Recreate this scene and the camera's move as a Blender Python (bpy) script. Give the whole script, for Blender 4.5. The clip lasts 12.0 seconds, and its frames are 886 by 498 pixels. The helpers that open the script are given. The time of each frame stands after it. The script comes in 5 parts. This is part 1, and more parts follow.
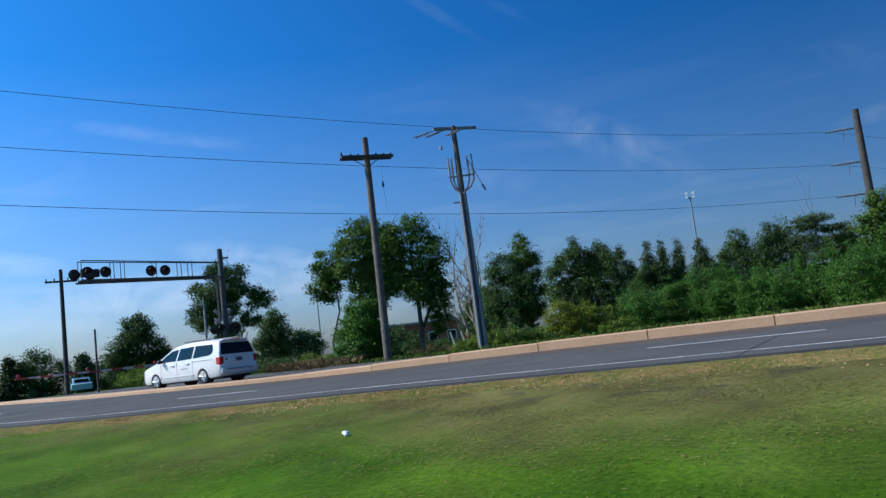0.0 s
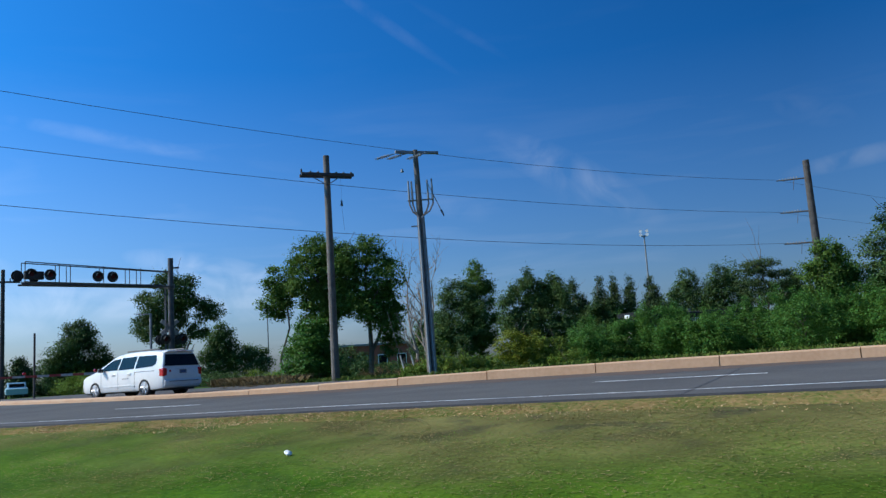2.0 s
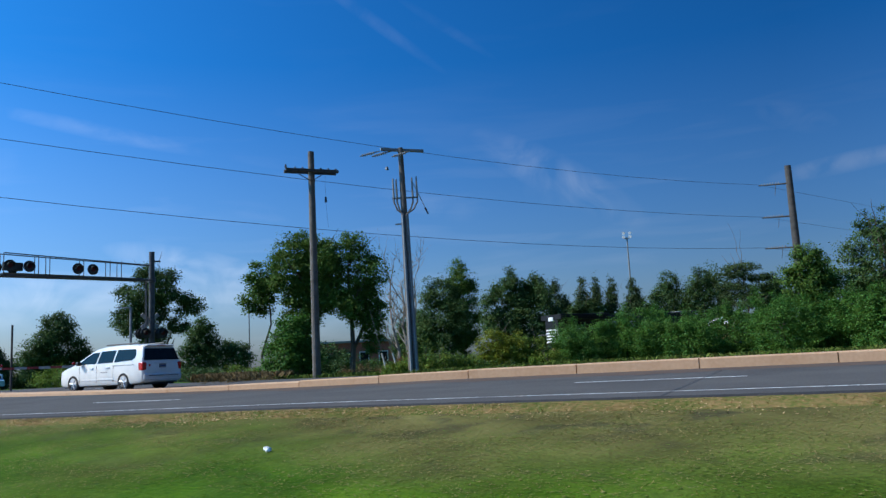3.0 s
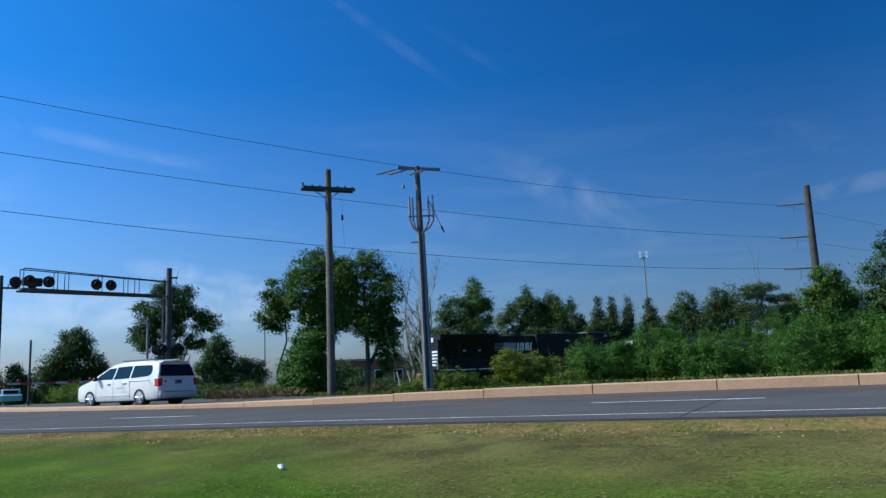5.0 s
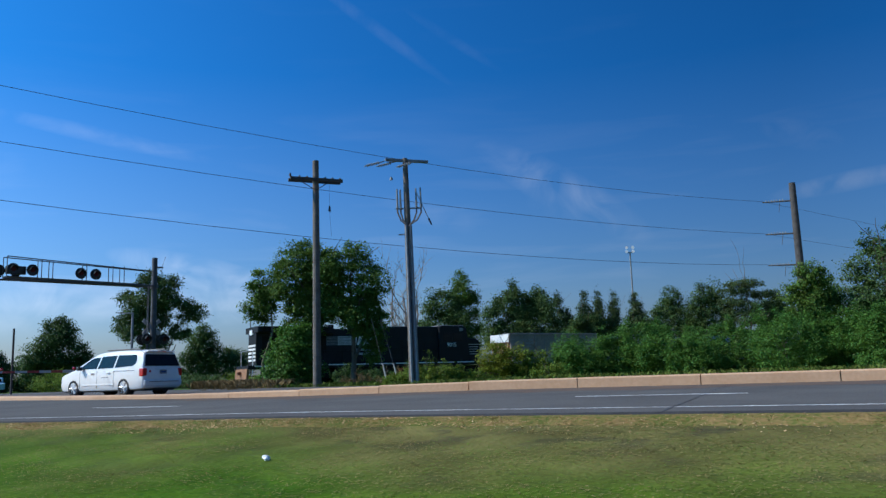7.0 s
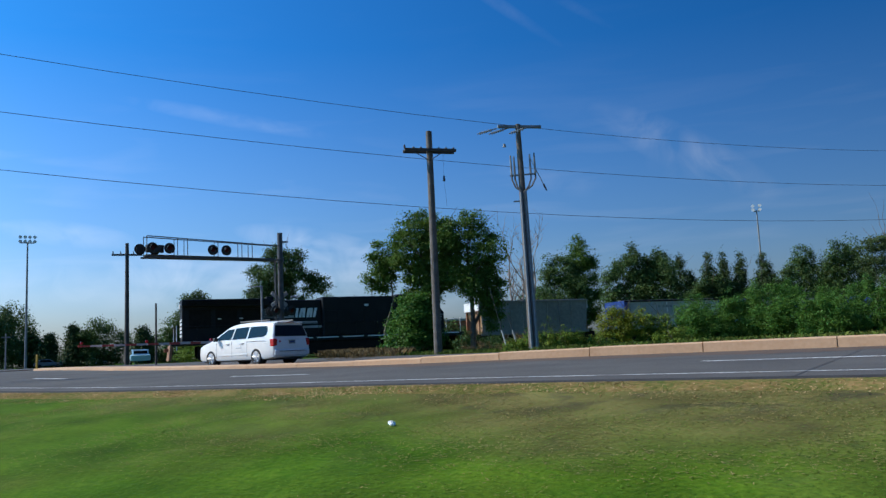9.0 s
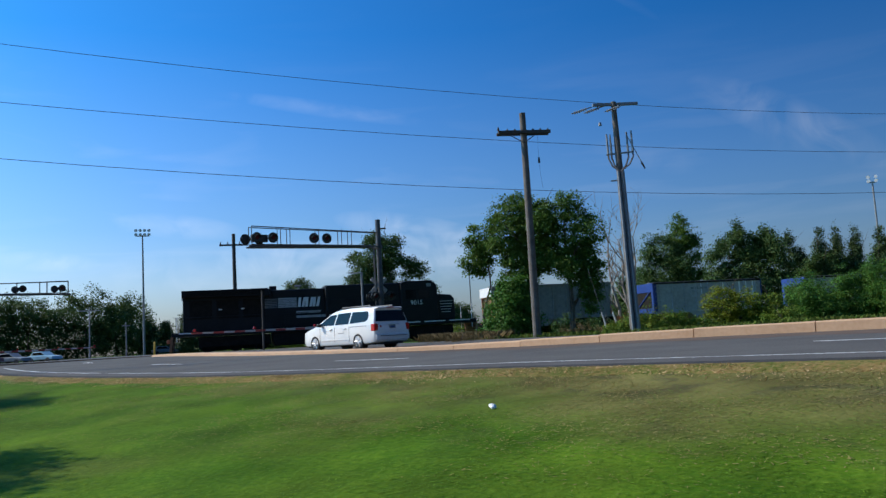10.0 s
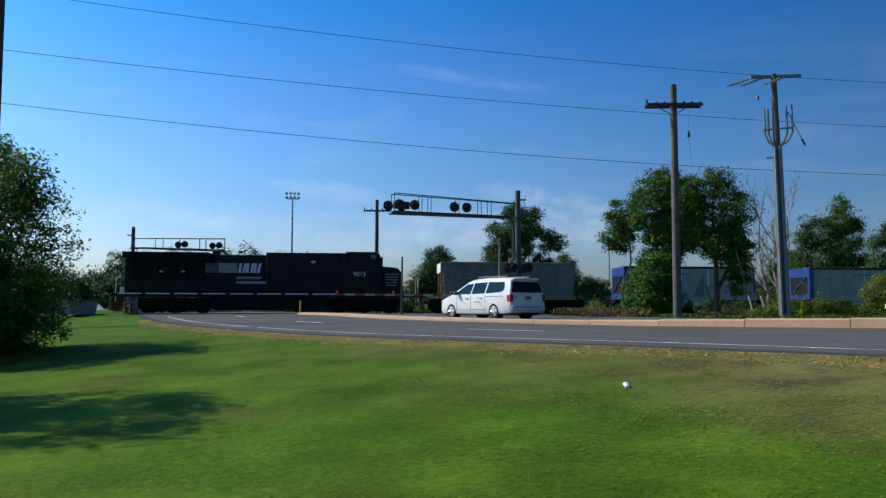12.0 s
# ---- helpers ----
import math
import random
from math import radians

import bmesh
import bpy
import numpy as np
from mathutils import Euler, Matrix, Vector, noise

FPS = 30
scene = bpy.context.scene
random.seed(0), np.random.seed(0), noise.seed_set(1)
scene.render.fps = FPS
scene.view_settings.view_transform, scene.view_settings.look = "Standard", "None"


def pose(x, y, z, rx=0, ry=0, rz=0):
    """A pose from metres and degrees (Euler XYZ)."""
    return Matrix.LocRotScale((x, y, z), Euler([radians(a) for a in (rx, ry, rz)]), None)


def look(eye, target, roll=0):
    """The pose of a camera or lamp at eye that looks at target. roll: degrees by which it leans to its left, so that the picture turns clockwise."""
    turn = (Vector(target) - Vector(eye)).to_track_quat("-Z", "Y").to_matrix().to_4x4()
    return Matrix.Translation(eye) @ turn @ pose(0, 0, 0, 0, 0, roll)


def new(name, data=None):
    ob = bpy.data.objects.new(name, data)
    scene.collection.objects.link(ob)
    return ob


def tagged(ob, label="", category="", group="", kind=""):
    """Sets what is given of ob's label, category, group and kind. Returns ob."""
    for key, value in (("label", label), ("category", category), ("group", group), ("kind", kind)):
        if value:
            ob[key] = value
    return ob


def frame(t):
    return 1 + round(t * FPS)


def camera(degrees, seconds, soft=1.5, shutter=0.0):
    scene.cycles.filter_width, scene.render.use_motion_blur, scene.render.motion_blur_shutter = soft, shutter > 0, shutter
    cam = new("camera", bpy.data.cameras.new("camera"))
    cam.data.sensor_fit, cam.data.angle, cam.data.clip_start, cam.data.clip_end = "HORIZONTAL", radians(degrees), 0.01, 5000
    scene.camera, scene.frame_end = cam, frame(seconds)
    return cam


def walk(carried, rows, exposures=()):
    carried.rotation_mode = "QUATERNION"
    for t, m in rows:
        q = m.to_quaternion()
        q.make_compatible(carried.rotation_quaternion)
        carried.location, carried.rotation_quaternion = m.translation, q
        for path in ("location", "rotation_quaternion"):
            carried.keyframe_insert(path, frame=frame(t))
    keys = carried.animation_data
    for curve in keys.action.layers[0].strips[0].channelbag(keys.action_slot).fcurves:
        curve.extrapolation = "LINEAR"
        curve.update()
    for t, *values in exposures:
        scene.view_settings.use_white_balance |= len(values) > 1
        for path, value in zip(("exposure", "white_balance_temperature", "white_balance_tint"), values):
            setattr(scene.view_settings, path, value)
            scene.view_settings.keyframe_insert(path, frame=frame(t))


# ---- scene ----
EYE = 0.5
ROWS = [
    (0, 29.32, 6.99, 6.68),
    (0.5, 29.46, 8.87, 5.19),
    (1, 26.67, 9.14, 6.59),
    (1.5, 25.48, 9.88, 6.54),
    (2, 25.74, 8.37, 3.71),
    (2.5, 25.08, 8.45, 2.97),
    (3, 24.44, 8.19, 2.86),
    (3.5, 25.32, 9.41, 3.05),
    (3.7, 25.30, 9.09, 2.68),
    (5.3, 25.48, 9.58, 2.30),
    (5.5, 24.39, 9.18, 2.19),
    (6, 24.38, 9.26, 1.48),
    (6.5, 24.15, 8.97, 1.56),
    (8.3, 27.23, 9.01, 3.31),
    (8.5, 28.14, 8.31, 3.25),
    (9, 32.86, 7.00, 2.57),
    (9.5, 36.29, 6.22, 2.70),
    (10, 39.80, 6.19, 3.23),
    (10.5, 41.13, 5.90, 3.11),
    (11, 43.37, 6.40, 3.31),
    (11.5, 46.57, 4.13, 2.93),
    (12, 49.30, 4.40, -0.12),
]
cam = camera(57.31, 12.0, soft=1.4)
walk(cam, [(t, pose(0, 0, EYE, 90 + pitch, roll, yaw)) for t, yaw, pitch, roll in ROWS],
     exposures=[(0.0, 0.35, 6300, 8), (6.5, 0.29, 6200, 8), (9.5, 0.33, 6600, 9), (10.6, 0.22, 6700, 9), (12.0, 0.17, 6800, 9)])

# ---- light ----
SUN_EL, SUN_X, SUN_Y = radians(41), -0.87, -0.49
world = bpy.data.worlds.new("world")
scene.world = world
world.use_nodes = True
wn, wl = world.node_tree.nodes, world.node_tree.links
wn.clear()
sky = wn.new("ShaderNodeTexSky")
sky.sky_type = "NISHITA"
sky.sun_disc = False
sky.sun_elevation = SUN_EL
sky.sun_rotation = math.atan2(SUN_X, SUN_Y)
sky.air_density, sky.dust_density, sky.ozone_density = 1.0, 2.4, 2.2
# the clip's camera renders the sky a deep saturated blue, paler low down
wsep = wn.new("ShaderNodeSeparateXYZ")
tint = wn.new("ShaderNodeValToRGB")
tint.color_ramp.elements[0].position, tint.color_ramp.elements[0].color = 0.0, (0.84, 0.97, 1.24, 1)
tint.color_ramp.elements[1].position, tint.color_ramp.elements[1].color = 0.36, (0.085, 0.53, 1.08, 1)
tint.color_ramp.elements.new(0.14).color = (0.40, 0.70, 1.10, 1)
hue = wn.new("ShaderNodeMix")
hue.data_type, hue.blend_type = "RGBA", "MULTIPLY"
hue.inputs[0].default_value = 1.0
wtc = wn.new("ShaderNodeTexCoord")
# thin high cirrus, stretched along one bearing
wmap = wn.new("ShaderNodeMapping")
wmap.inputs["Rotation"].default_value = (0.10, -0.12, 0.5)
wmap.inputs["Scale"].default_value = (3.6, 6.0, 30.0)
wno = wn.new("ShaderNodeTexNoise")
wno.inputs["Scale"].default_value = 1.1
wno.inputs["Detail"].default_value = 5.0
wno.inputs["Distortion"].default_value = 0.5
wramp = wn.new("ShaderNodeMapRange")
wramp.inputs["From Min"].default_value = 0.54
wramp.inputs["From Max"].default_value = 0.82
wramp.inputs["To Max"].default_value = 0.13
wmix = wn.new("ShaderNodeMix")
wmix.data_type = "RGBA"
wmix.inputs[7].default_value = (5.6, 6.2, 7.4, 1)
bg = wn.new("ShaderNodeBackground")
bg.inputs["Strength"].default_value = 0.112
wout = wn.new("ShaderNodeOutputWorld")
wl.new(sky.outputs[0], hue.inputs[6])
wl.new(tint.outputs[0], hue.inputs[7])
wl.new(wtc.outputs["Generated"], wsep.inputs[0])
wl.new(wsep.outputs["Z"], tint.inputs[0])
# the haze is brighter towards the sun
wdot = wn.new("ShaderNodeVectorMath")
wdot.operation = "DOT_PRODUCT"
wdot.inputs[1].default_value = (SUN_X * math.cos(SUN_EL), SUN_Y * math.cos(SUN_EL), 0.0)
waur = wn.new("ShaderNodeMapRange")
waur.inputs["From Min"].default_value, waur.inputs["From Max"].default_value = -0.35, 0.62
waur.inputs["To Min"].default_value, waur.inputs["To Max"].default_value = 0.072, 0.165
wl.new(wtc.outputs["Generated"], wdot.inputs[0])
wl.new(wdot.outputs["Value"], waur.inputs[0])
wl.new(waur.outputs[0], bg.inputs["Strength"])
wl.new(wtc.outputs["Generated"], wmap.inputs[0])
wl.new(wmap.outputs[0], wno.inputs["Vector"])
wl.new(wno.outputs[0], wramp.inputs[0])
wlow = wn.new("ShaderNodeMapRange")
wlow.inputs["From Min"].default_value, wlow.inputs["From Max"].default_value = 0.10, 0.34
wlow.inputs["To Min"].default_value, wlow.inputs["To Max"].default_value = 1.0, 0.08
wmul = wn.new("ShaderNodeMath")
wmul.operation = "MULTIPLY"
wl.new(wsep.outputs["Z"], wlow.inputs[0])
wl.new(wramp.outputs[0], wmul.inputs[0])
wl.new(wlow.outputs[0], wmul.inputs[1])


def math_node(op, a, b=None):
    q = wn.new("ShaderNodeMath")
    q.operation = op
    for k, v in enumerate((a, b)):
        if v is None:
            continue
        if isinstance(v, (int, float)):
            q.inputs[k].default_value = v
        else:
            wl.new(v, q.inputs[k])
    return q.outputs[0]


def on_sky(bearing, elevation):
    b, e = radians(bearing), radians(elevation)
    return Vector((-math.sin(b) * math.cos(e), math.cos(b) * math.cos(e), math.sin(e)))


def dot_node(v):
    q = wn.new("ShaderNodeVectorMath")
    q.operation = "DOT_PRODUCT"
    q.inputs[1].default_value = v
    wl.new(wtc.outputs["Generated"], q.inputs[0])
    return q.outputs["Value"]


def wisp(b0, e0, b1, e1, width, amount):
    """One long thin cloud from bearing and elevation b0, e0 to b1, e1, fading at its rim."""
    p, q = on_sky(b0, e0), on_sky(b1, e1)
    mid = ((p + q) / 2).normalized()
    u = (q - p).normalized()
    v = mid.cross(u).normalized()
    half = (q - p).length * 0.62
    x = math_node("DIVIDE", math_node("SUBTRACT", dot_node(u), mid.dot(u)), half)
    y = math_node("DIVIDE", dot_node(v), radians(width))
    r = math_node("ADD", math_node("MULTIPLY", x, x), math_node("MULTIPLY", y, y))
    k = math_node("MAXIMUM", math_node("SUBTRACT", 1.0, r), 0.0)
    near = math_node("GREATER_THAN", dot_node(mid), 0.0)
    return math_node("MULTIPLY", math_node("MULTIPLY", k, near), amount)


# feathered streaks high up, and small pale puffs low over the trees
streak = wn.new("ShaderNodeTexNoise")
streak.inputs["Scale"].default_value, streak.inputs["Detail"].default_value, streak.inputs["Distortion"].default_value = 16.0, 8.0, 1.2
wl.new(wtc.outputs["Generated"], streak.inputs["Vector"])
feather = wn.new("ShaderNodeMapRange")
feather.inputs["From Min"].default_value, feather.inputs["From Max"].default_value = 0.34, 0.68
wl.new(streak.outputs[0], feather.inputs[0])
cirrus = None
for w in ((53.5, 17.1, 41.0, 15.2, 0.6, 0.10), (33.0, 27.0, 24.0, 21.0, 0.5, 0.045), (26.0, 25.2, 20.0, 21.5, 0.4, 0.03), (20.5, 15.6, 10.5, 9.6, 1.6, 0.17), (17.5, 12.0, 12.0, 11.2, 1.4, 0.08),
          (1.0, 11.1, -7.5, 11.8, 0.7, 0.20), (1.6, 15.6, -2.6, 14.0, 1.0, 0.07), (46.0, 8.5, 36.0, 6.4, 1.2, 0.30), (61.0, 8.7, 54.0, 8.0, 0.9, 0.20), (68.5, 6.3, 63.0, 6.0, 0.7, 0.18),
          (54.0, 6.0, 36.0, 5.0, 1.6, 0.26), (62.0, 5.2, 48.0, 4.8, 1.8, 0.16), (28.0, 12.5, 22.0, 10.5, 1.0, 0.06)):
    k = wisp(*w)
    cirrus = k if cirrus is None else math_node("ADD", cirrus, k)
wl.new(math_node("MINIMUM", math_node("ADD", wmul.outputs[0], math_node("MULTIPLY", cirrus, feather.outputs[0])), 0.8), wmix.inputs[0])
wl.new(hue.outputs[2], wmix.inputs[6])
wl.new(wmix.outputs[2], bg.inputs[0])
wl.new(bg.outputs[0], wout.inputs[0])

sun = new("sun", bpy.data.lights.new("sun", "SUN"))
sun.data.energy, sun.data.angle, sun.data.color = 4.4, radians(0.6), (1.0, 0.92, 0.80)
hl = math.hypot(SUN_X, SUN_Y)
sun_dir = Vector((SUN_X / hl * math.cos(SUN_EL), SUN_Y / hl * math.cos(SUN_EL), math.sin(SUN_EL)))
sun.matrix_world = look(sun_dir * 60, (0, 0, 0))


# ---- materials ----
def mat(name, a, b, scale=4.0, rough=0.8, bump=0.2, metal=0.0, fine=None, spread=0.5, island=0.0, bump_dist=0.02, translucent=0.0, spec=0.5, obj_rand=0.0):
    """Two colours mixed by noise at two scales, with relief; island: value spread from piece to piece."""
    m = bpy.data.materials.new(name)
    m.use_nodes = True
    n, l = m.node_tree.nodes, m.node_tree.links
    bs = n["Principled BSDF"]
    bs.inputs["Roughness"].default_value = rough
    bs.inputs["Metallic"].default_value = metal
    bs.inputs["Specular IOR Level"].default_value = spec
    tc = n.new("ShaderNodeTexCoord")
    n1 = n.new("ShaderNodeTexNoise")
    n1.inputs["Scale"].default_value = scale
    n1.inputs["Detail"].default_value = 4
    n2 = n.new("ShaderNodeTexNoise")
    n2.inputs["Scale"].default_value = fine or scale * 9
    n2.inputs["Detail"].default_value = 3
    add = n.new("ShaderNodeMath")
    add.operation = "ADD"
    rng = n.new("ShaderNodeMapRange")
    rng.inputs["From Min"].default_value = 1.0 - spread * 0.5
    rng.inputs["From Max"].default_value = 1.0 + spread * 0.5
    mix = n.new("ShaderNodeMix")
    mix.data_type = "RGBA"
    mix.inputs[6].default_value, mix.inputs[7].default_value = (*a, 1), (*b, 1)
    for q in (n1, n2):
        l.new(tc.outputs["Object"], q.inputs["Vector"])
    l.new(n1.outputs[0], add.inputs[0])
    l.new(n2.outputs[0], add.inputs[1])
    l.new(add.outputs[0], rng.inputs[0])
    l.new(rng.outputs[0], mix.inputs[0])
    col = mix.outputs[2]
    if island or obj_rand:
        hs = n.new("ShaderNodeHueSaturation")
        mr = n.new("ShaderNodeMapRange")
        k = island or obj_rand
        mr.inputs["To Min"].default_value, mr.inputs["To Max"].default_value = 1 - k, 1 + k
        if island:
            l.new(n.new("ShaderNodeNewGeometry").outputs["Random Per Island"], mr.inputs[0])
        else:
            l.new(n.new("ShaderNodeObjectInfo").outputs["Random"], mr.inputs[0])
        l.new(mr.outputs[0], hs.inputs["Value"])
        l.new(col, hs.inputs["Color"])
        col = hs.outputs[0]
    l.new(col, bs.inputs["Base Color"])
    if bump:
        bp = n.new("ShaderNodeBump")
        bp.inputs["Strength"].default_value = bump
        bp.inputs["Distance"].default_value = bump_dist
        l.new(add.outputs[0], bp.inputs["Height"])
        l.new(bp.outputs[0], bs.inputs["Normal"])
    if translucent:
        tr = n.new("ShaderNodeBsdfTranslucent")
        ms = n.new("ShaderNodeMixShader")
        ms.inputs[0].default_value = translucent
        l.new(col, tr.inputs[0])
        l.new(bs.outputs[0], ms.inputs[1])
        l.new(tr.outputs[0], ms.inputs[2])
        l.new(ms.outputs[0], n["Material Output"].inputs[0])
    return m


M_ASPHALT = mat("asphalt", (0.066, 0.064, 0.063), (0.102, 0.098, 0.094), 0.5, 0.95, 0.3, fine=60, spread=0.5, spec=0.12)
M_SEAL = mat("tar", (0.02, 0.02, 0.022), (0.035, 0.035, 0.036), 6, 0.6, 0.1)
M_LINE = mat("road_paint", (0.20, 0.20, 0.198), (0.84, 0.84, 0.82), 0.8, 0.6, 0.1, fine=14)
M_KERB = mat("concrete", (0.37, 0.22, 0.125), (0.50, 0.32, 0.195), 0.9, 0.9, 0.12, fine=12, spread=0.9, obj_rand=0.07)
M_BARK = mat("bark", (0.07, 0.055, 0.04), (0.15, 0.12, 0.09), 5, 0.95, 0.6, fine=30)
M_POLE = mat("weathered_wood", (0.07, 0.06, 0.052), (0.15, 0.13, 0.112), 3, 0.9, 0.4, fine=40)
M_DARKPOLE = mat("dark_wood", (0.035, 0.03, 0.028), (0.08, 0.07, 0.064), 3, 0.9, 0.4, fine=40)
M_MAST = mat("dark_grey_steel", (0.05, 0.053, 0.058), (0.095, 0.098, 0.105), 4, 0.55, 0.05, spec=0.3)
M_METAL = mat("galvanised_steel", (0.16, 0.165, 0.17), (0.26, 0.26, 0.26), 4, 0.5, 0.05, metal=0.3)
M_GREY = mat("grey_paint", (0.13, 0.14, 0.15), (0.21, 0.22, 0.23), 4, 0.5, 0.05)
M_BLACK = mat("black_paint", (0.012, 0.012, 0.013), (0.024, 0.023, 0.022), 2, 0.45, 0.05)
M_RUBBER = mat("rubber", (0.018, 0.018, 0.019), (0.03, 0.03, 0.03), 8, 0.85, 0.1)
M_WIRE = mat("wire", (0.05, 0.05, 0.055), (0.08, 0.08, 0.085), 8, 0.6, 0.0)
M_LEAF = mat("maple_leaves", (0.058, 0.122, 0.020), (0.112, 0.186, 0.032), 0.5, 0.55, 0, fine=4, island=0.35, translucent=0.28, spec=0.15)
M_LEAF_D = mat("dark_leaves", (0.042, 0.084, 0.024), (0.080, 0.132, 0.034), 0.4, 0.6, 0, fine=4, island=0.35, translucent=0.2, spec=0.15)
M_LEAF_B = mat("bright_leaves", (0.052, 0.138, 0.022), (0.095, 0.195, 0.034), 0.5, 0.5, 0, fine=4, island=0.35, translucent=0.35, spec=0.15)
M_LEAF_Y = mat("yellow_leaves", (0.13, 0.165, 0.016), (0.21, 0.235, 0.03), 0.8, 0.6, 0, fine=4, island=0.3, translucent=0.3, spec=0.15)
M_CONIFER = mat("conifer_needles", (0.036, 0.064, 0.022), (0.06, 0.092, 0.028), 0.5, 0.7, 0, fine=5, island=0.3, spec=0.15)
M_DRYWEED = mat("dry_weed_stems", (0.10, 0.075, 0.035), (0.21, 0.15, 0.075), 1, 0.9, 0, fine=5, island=0.35, translucent=0.1, spec=0.1)
M_RUSSET = mat("russet_leaves", (0.16, 0.06, 0.025), (0.26, 0.12, 0.05), 1, 0.8, 0, fine=5, island=0.3, translucent=0.2, spec=0.1)
M_WEED = mat("weeds", (0.095, 0.17, 0.02), (0.18, 0.23, 0.04), 0.7, 0.7, 0, fine=5, island=0.35, translucent=0.3, spec=0.15)


# ---- mesh helpers ----
def mesh_from(name, verts, faces, material, smooth=False):
    me = bpy.data.meshes.new(name)
    me.from_pydata([tuple(v) for v in verts], [], faces)
    me.materials.append(material)
    if smooth:
        me.polygons.foreach_set("use_smooth", [True] * len(me.polygons))
    me.update()
    return me


def part(name, bm, material, parent=None, label="", smooth=False):
    me = bpy.data.meshes.new(name)
    bm.to_mesh(me)
    bm.free()
    me.materials.append(material)
    if smooth:
        me.polygons.foreach_set("use_smooth", [True] * len(me.polygons))
    ob = new(name, me)
    if parent is not None:
        ob.parent = parent
    return tagged(ob, label)


def thing(name, m, label, category, group="", kind=""):
    ob = new(name)
    ob.empty_display_size = 0.2
    ob.matrix_world = m
    return tagged(ob, label, category, group, kind)


def box(bm, x0, x1, y0, y1, z0, z1, bevel=0.0, m=None):
    v = [bm.verts.new(p) for p in ((x0, y0, z0), (x1, y0, z0), (x1, y1, z0), (x0, y1, z0), (x0, y0, z1), (x1, y0, z1), (x1, y1, z1), (x0, y1, z1))]
    f = [bm.faces.new([v[i] for i in q]) for q in ((3, 2, 1, 0), (4, 5, 6, 7), (0, 1, 5, 4), (1, 2, 6, 5), (2, 3, 7, 6), (3, 0, 4, 7))]
    if bevel:
        es = list({e for q in f for e in q.edges})
        r = bmesh.ops.bevel(bm, geom=es, offset=bevel, segments=2, affect="EDGES", profile=0.5)
        v = list({w for q in r["faces"] for w in q.verts} | {w for w in v if w.is_valid})
    if m is not None:
        bmesh.ops.transform(bm, matrix=m, verts=v)
    return bm


def boxed(*a, **k):
    return box(bmesh.new(), *a, **k)


def tube(bm, a, b, r0, r1=None, n=8, caps=True):
    """A tapered round bar from a to b."""
    a, b = Vector(a), Vector(b)
    r1 = r0 if r1 is None else r1
    q = (b - a).to_track_quat("Z", "Y")
    rings = []
    for p, r in ((a, r0), (b, r1)):
        rings.append([bm.verts.new(p + q @ Vector((r * math.cos(2 * math.pi * i / n), r * math.sin(2 * math.pi * i / n), 0))) for i in range(n)])
    for i in range(n):
        bm.faces.new((rings[0][i], rings[0][(i + 1) % n], rings[1][(i + 1) % n], rings[1][i]))
    if caps:
        bm.faces.new(rings[0][::-1])
        bm.faces.new(rings[1])
    return bm


def tubed(*a, **k):
    return tube(bmesh.new(), *a, **k)


def prism(pts, y0, y1, bevel=0.0, seg=2):
    """The outline pts (x, z) drawn out from y0 to y1."""
    bm = bmesh.new()
    a = [bm.verts.new((x, y0, z)) for x, z in pts]
    b = [bm.verts.new((x, y1, z)) for x, z in pts]
    n = len(pts)
    bm.faces.new(a)
    bm.faces.new(b[::-1])
    for i in range(n):
        bm.faces.new((a[(i + 1) % n], a[i], b[i], b[(i + 1) % n]))
    bmesh.ops.recalc_face_normals(bm, faces=bm.faces)
    if bevel:
        es = [e for e in bm.edges if abs(e.verts[0].co.y - e.verts[1].co.y) < 1e-6]
        bmesh.ops.bevel(bm, geom=es, offset=bevel, segments=seg, affect="EDGES", profile=0.5)
    return bm


def spot(bearing, distance):
    """A place on the plan from its bearing (degrees left of north) and distance from the verge."""
    b = radians(bearing)
    return -distance * math.sin(b), distance * math.cos(b)


# ---- plan: the road bends to the north as it nears the crossing ----
X0, Y0, RAD, BEND = -8.0, 11.4, 108.0, radians(20)
CY, LARC = Y0 + RAD, RAD * BEND
EX, EYY = X0 - RAD * math.sin(BEND), CY - RAD * math.cos(BEND)


def smooth(v, a, b):
    k = min(1.0, max(0.0, (v - a) / (b - a)))
    return k * k * (3 - 2 * k)


def on_road(s, o):
    """Plan place s metres along the edge line and o metres across, to the far side."""
    if s < 0:
        return X0 - s, Y0 + o
    if s < LARC:
        a = s / RAD
        return X0 - (RAD - o) * math.sin(a), CY - (RAD - o) * math.cos(a)
    d = s - LARC
    return EX - d * math.cos(BEND) + o * math.sin(BEND), EYY + d * math.sin(BEND) + o * math.cos(BEND)


def road_frame(x, y):
    if x > X0:
        return X0 - x, y - Y0
    a = math.atan2(X0 - x, CY - y)
    if 0 <= a < BEND:
        return RAD * a, RAD - math.hypot(x - X0, y - CY)
    dx, dy = x - EX, y - EYY
    return LARC - dx * math.cos(BEND) + dy * math.sin(BEND), dx * math.sin(BEND) + dy * math.cos(BEND)


def road_z(s, o):
    dip = 0.055 * smooth(s, -2, 9) * (1 - smooth(s, 22, 36))
    return 0.25 * smooth(s, 8, 48) - dip + o * (0.016 - 0.011 * smooth(s, 15, 50))


def heading(s):
    return min(BEND, max(0.0, s / RAD))


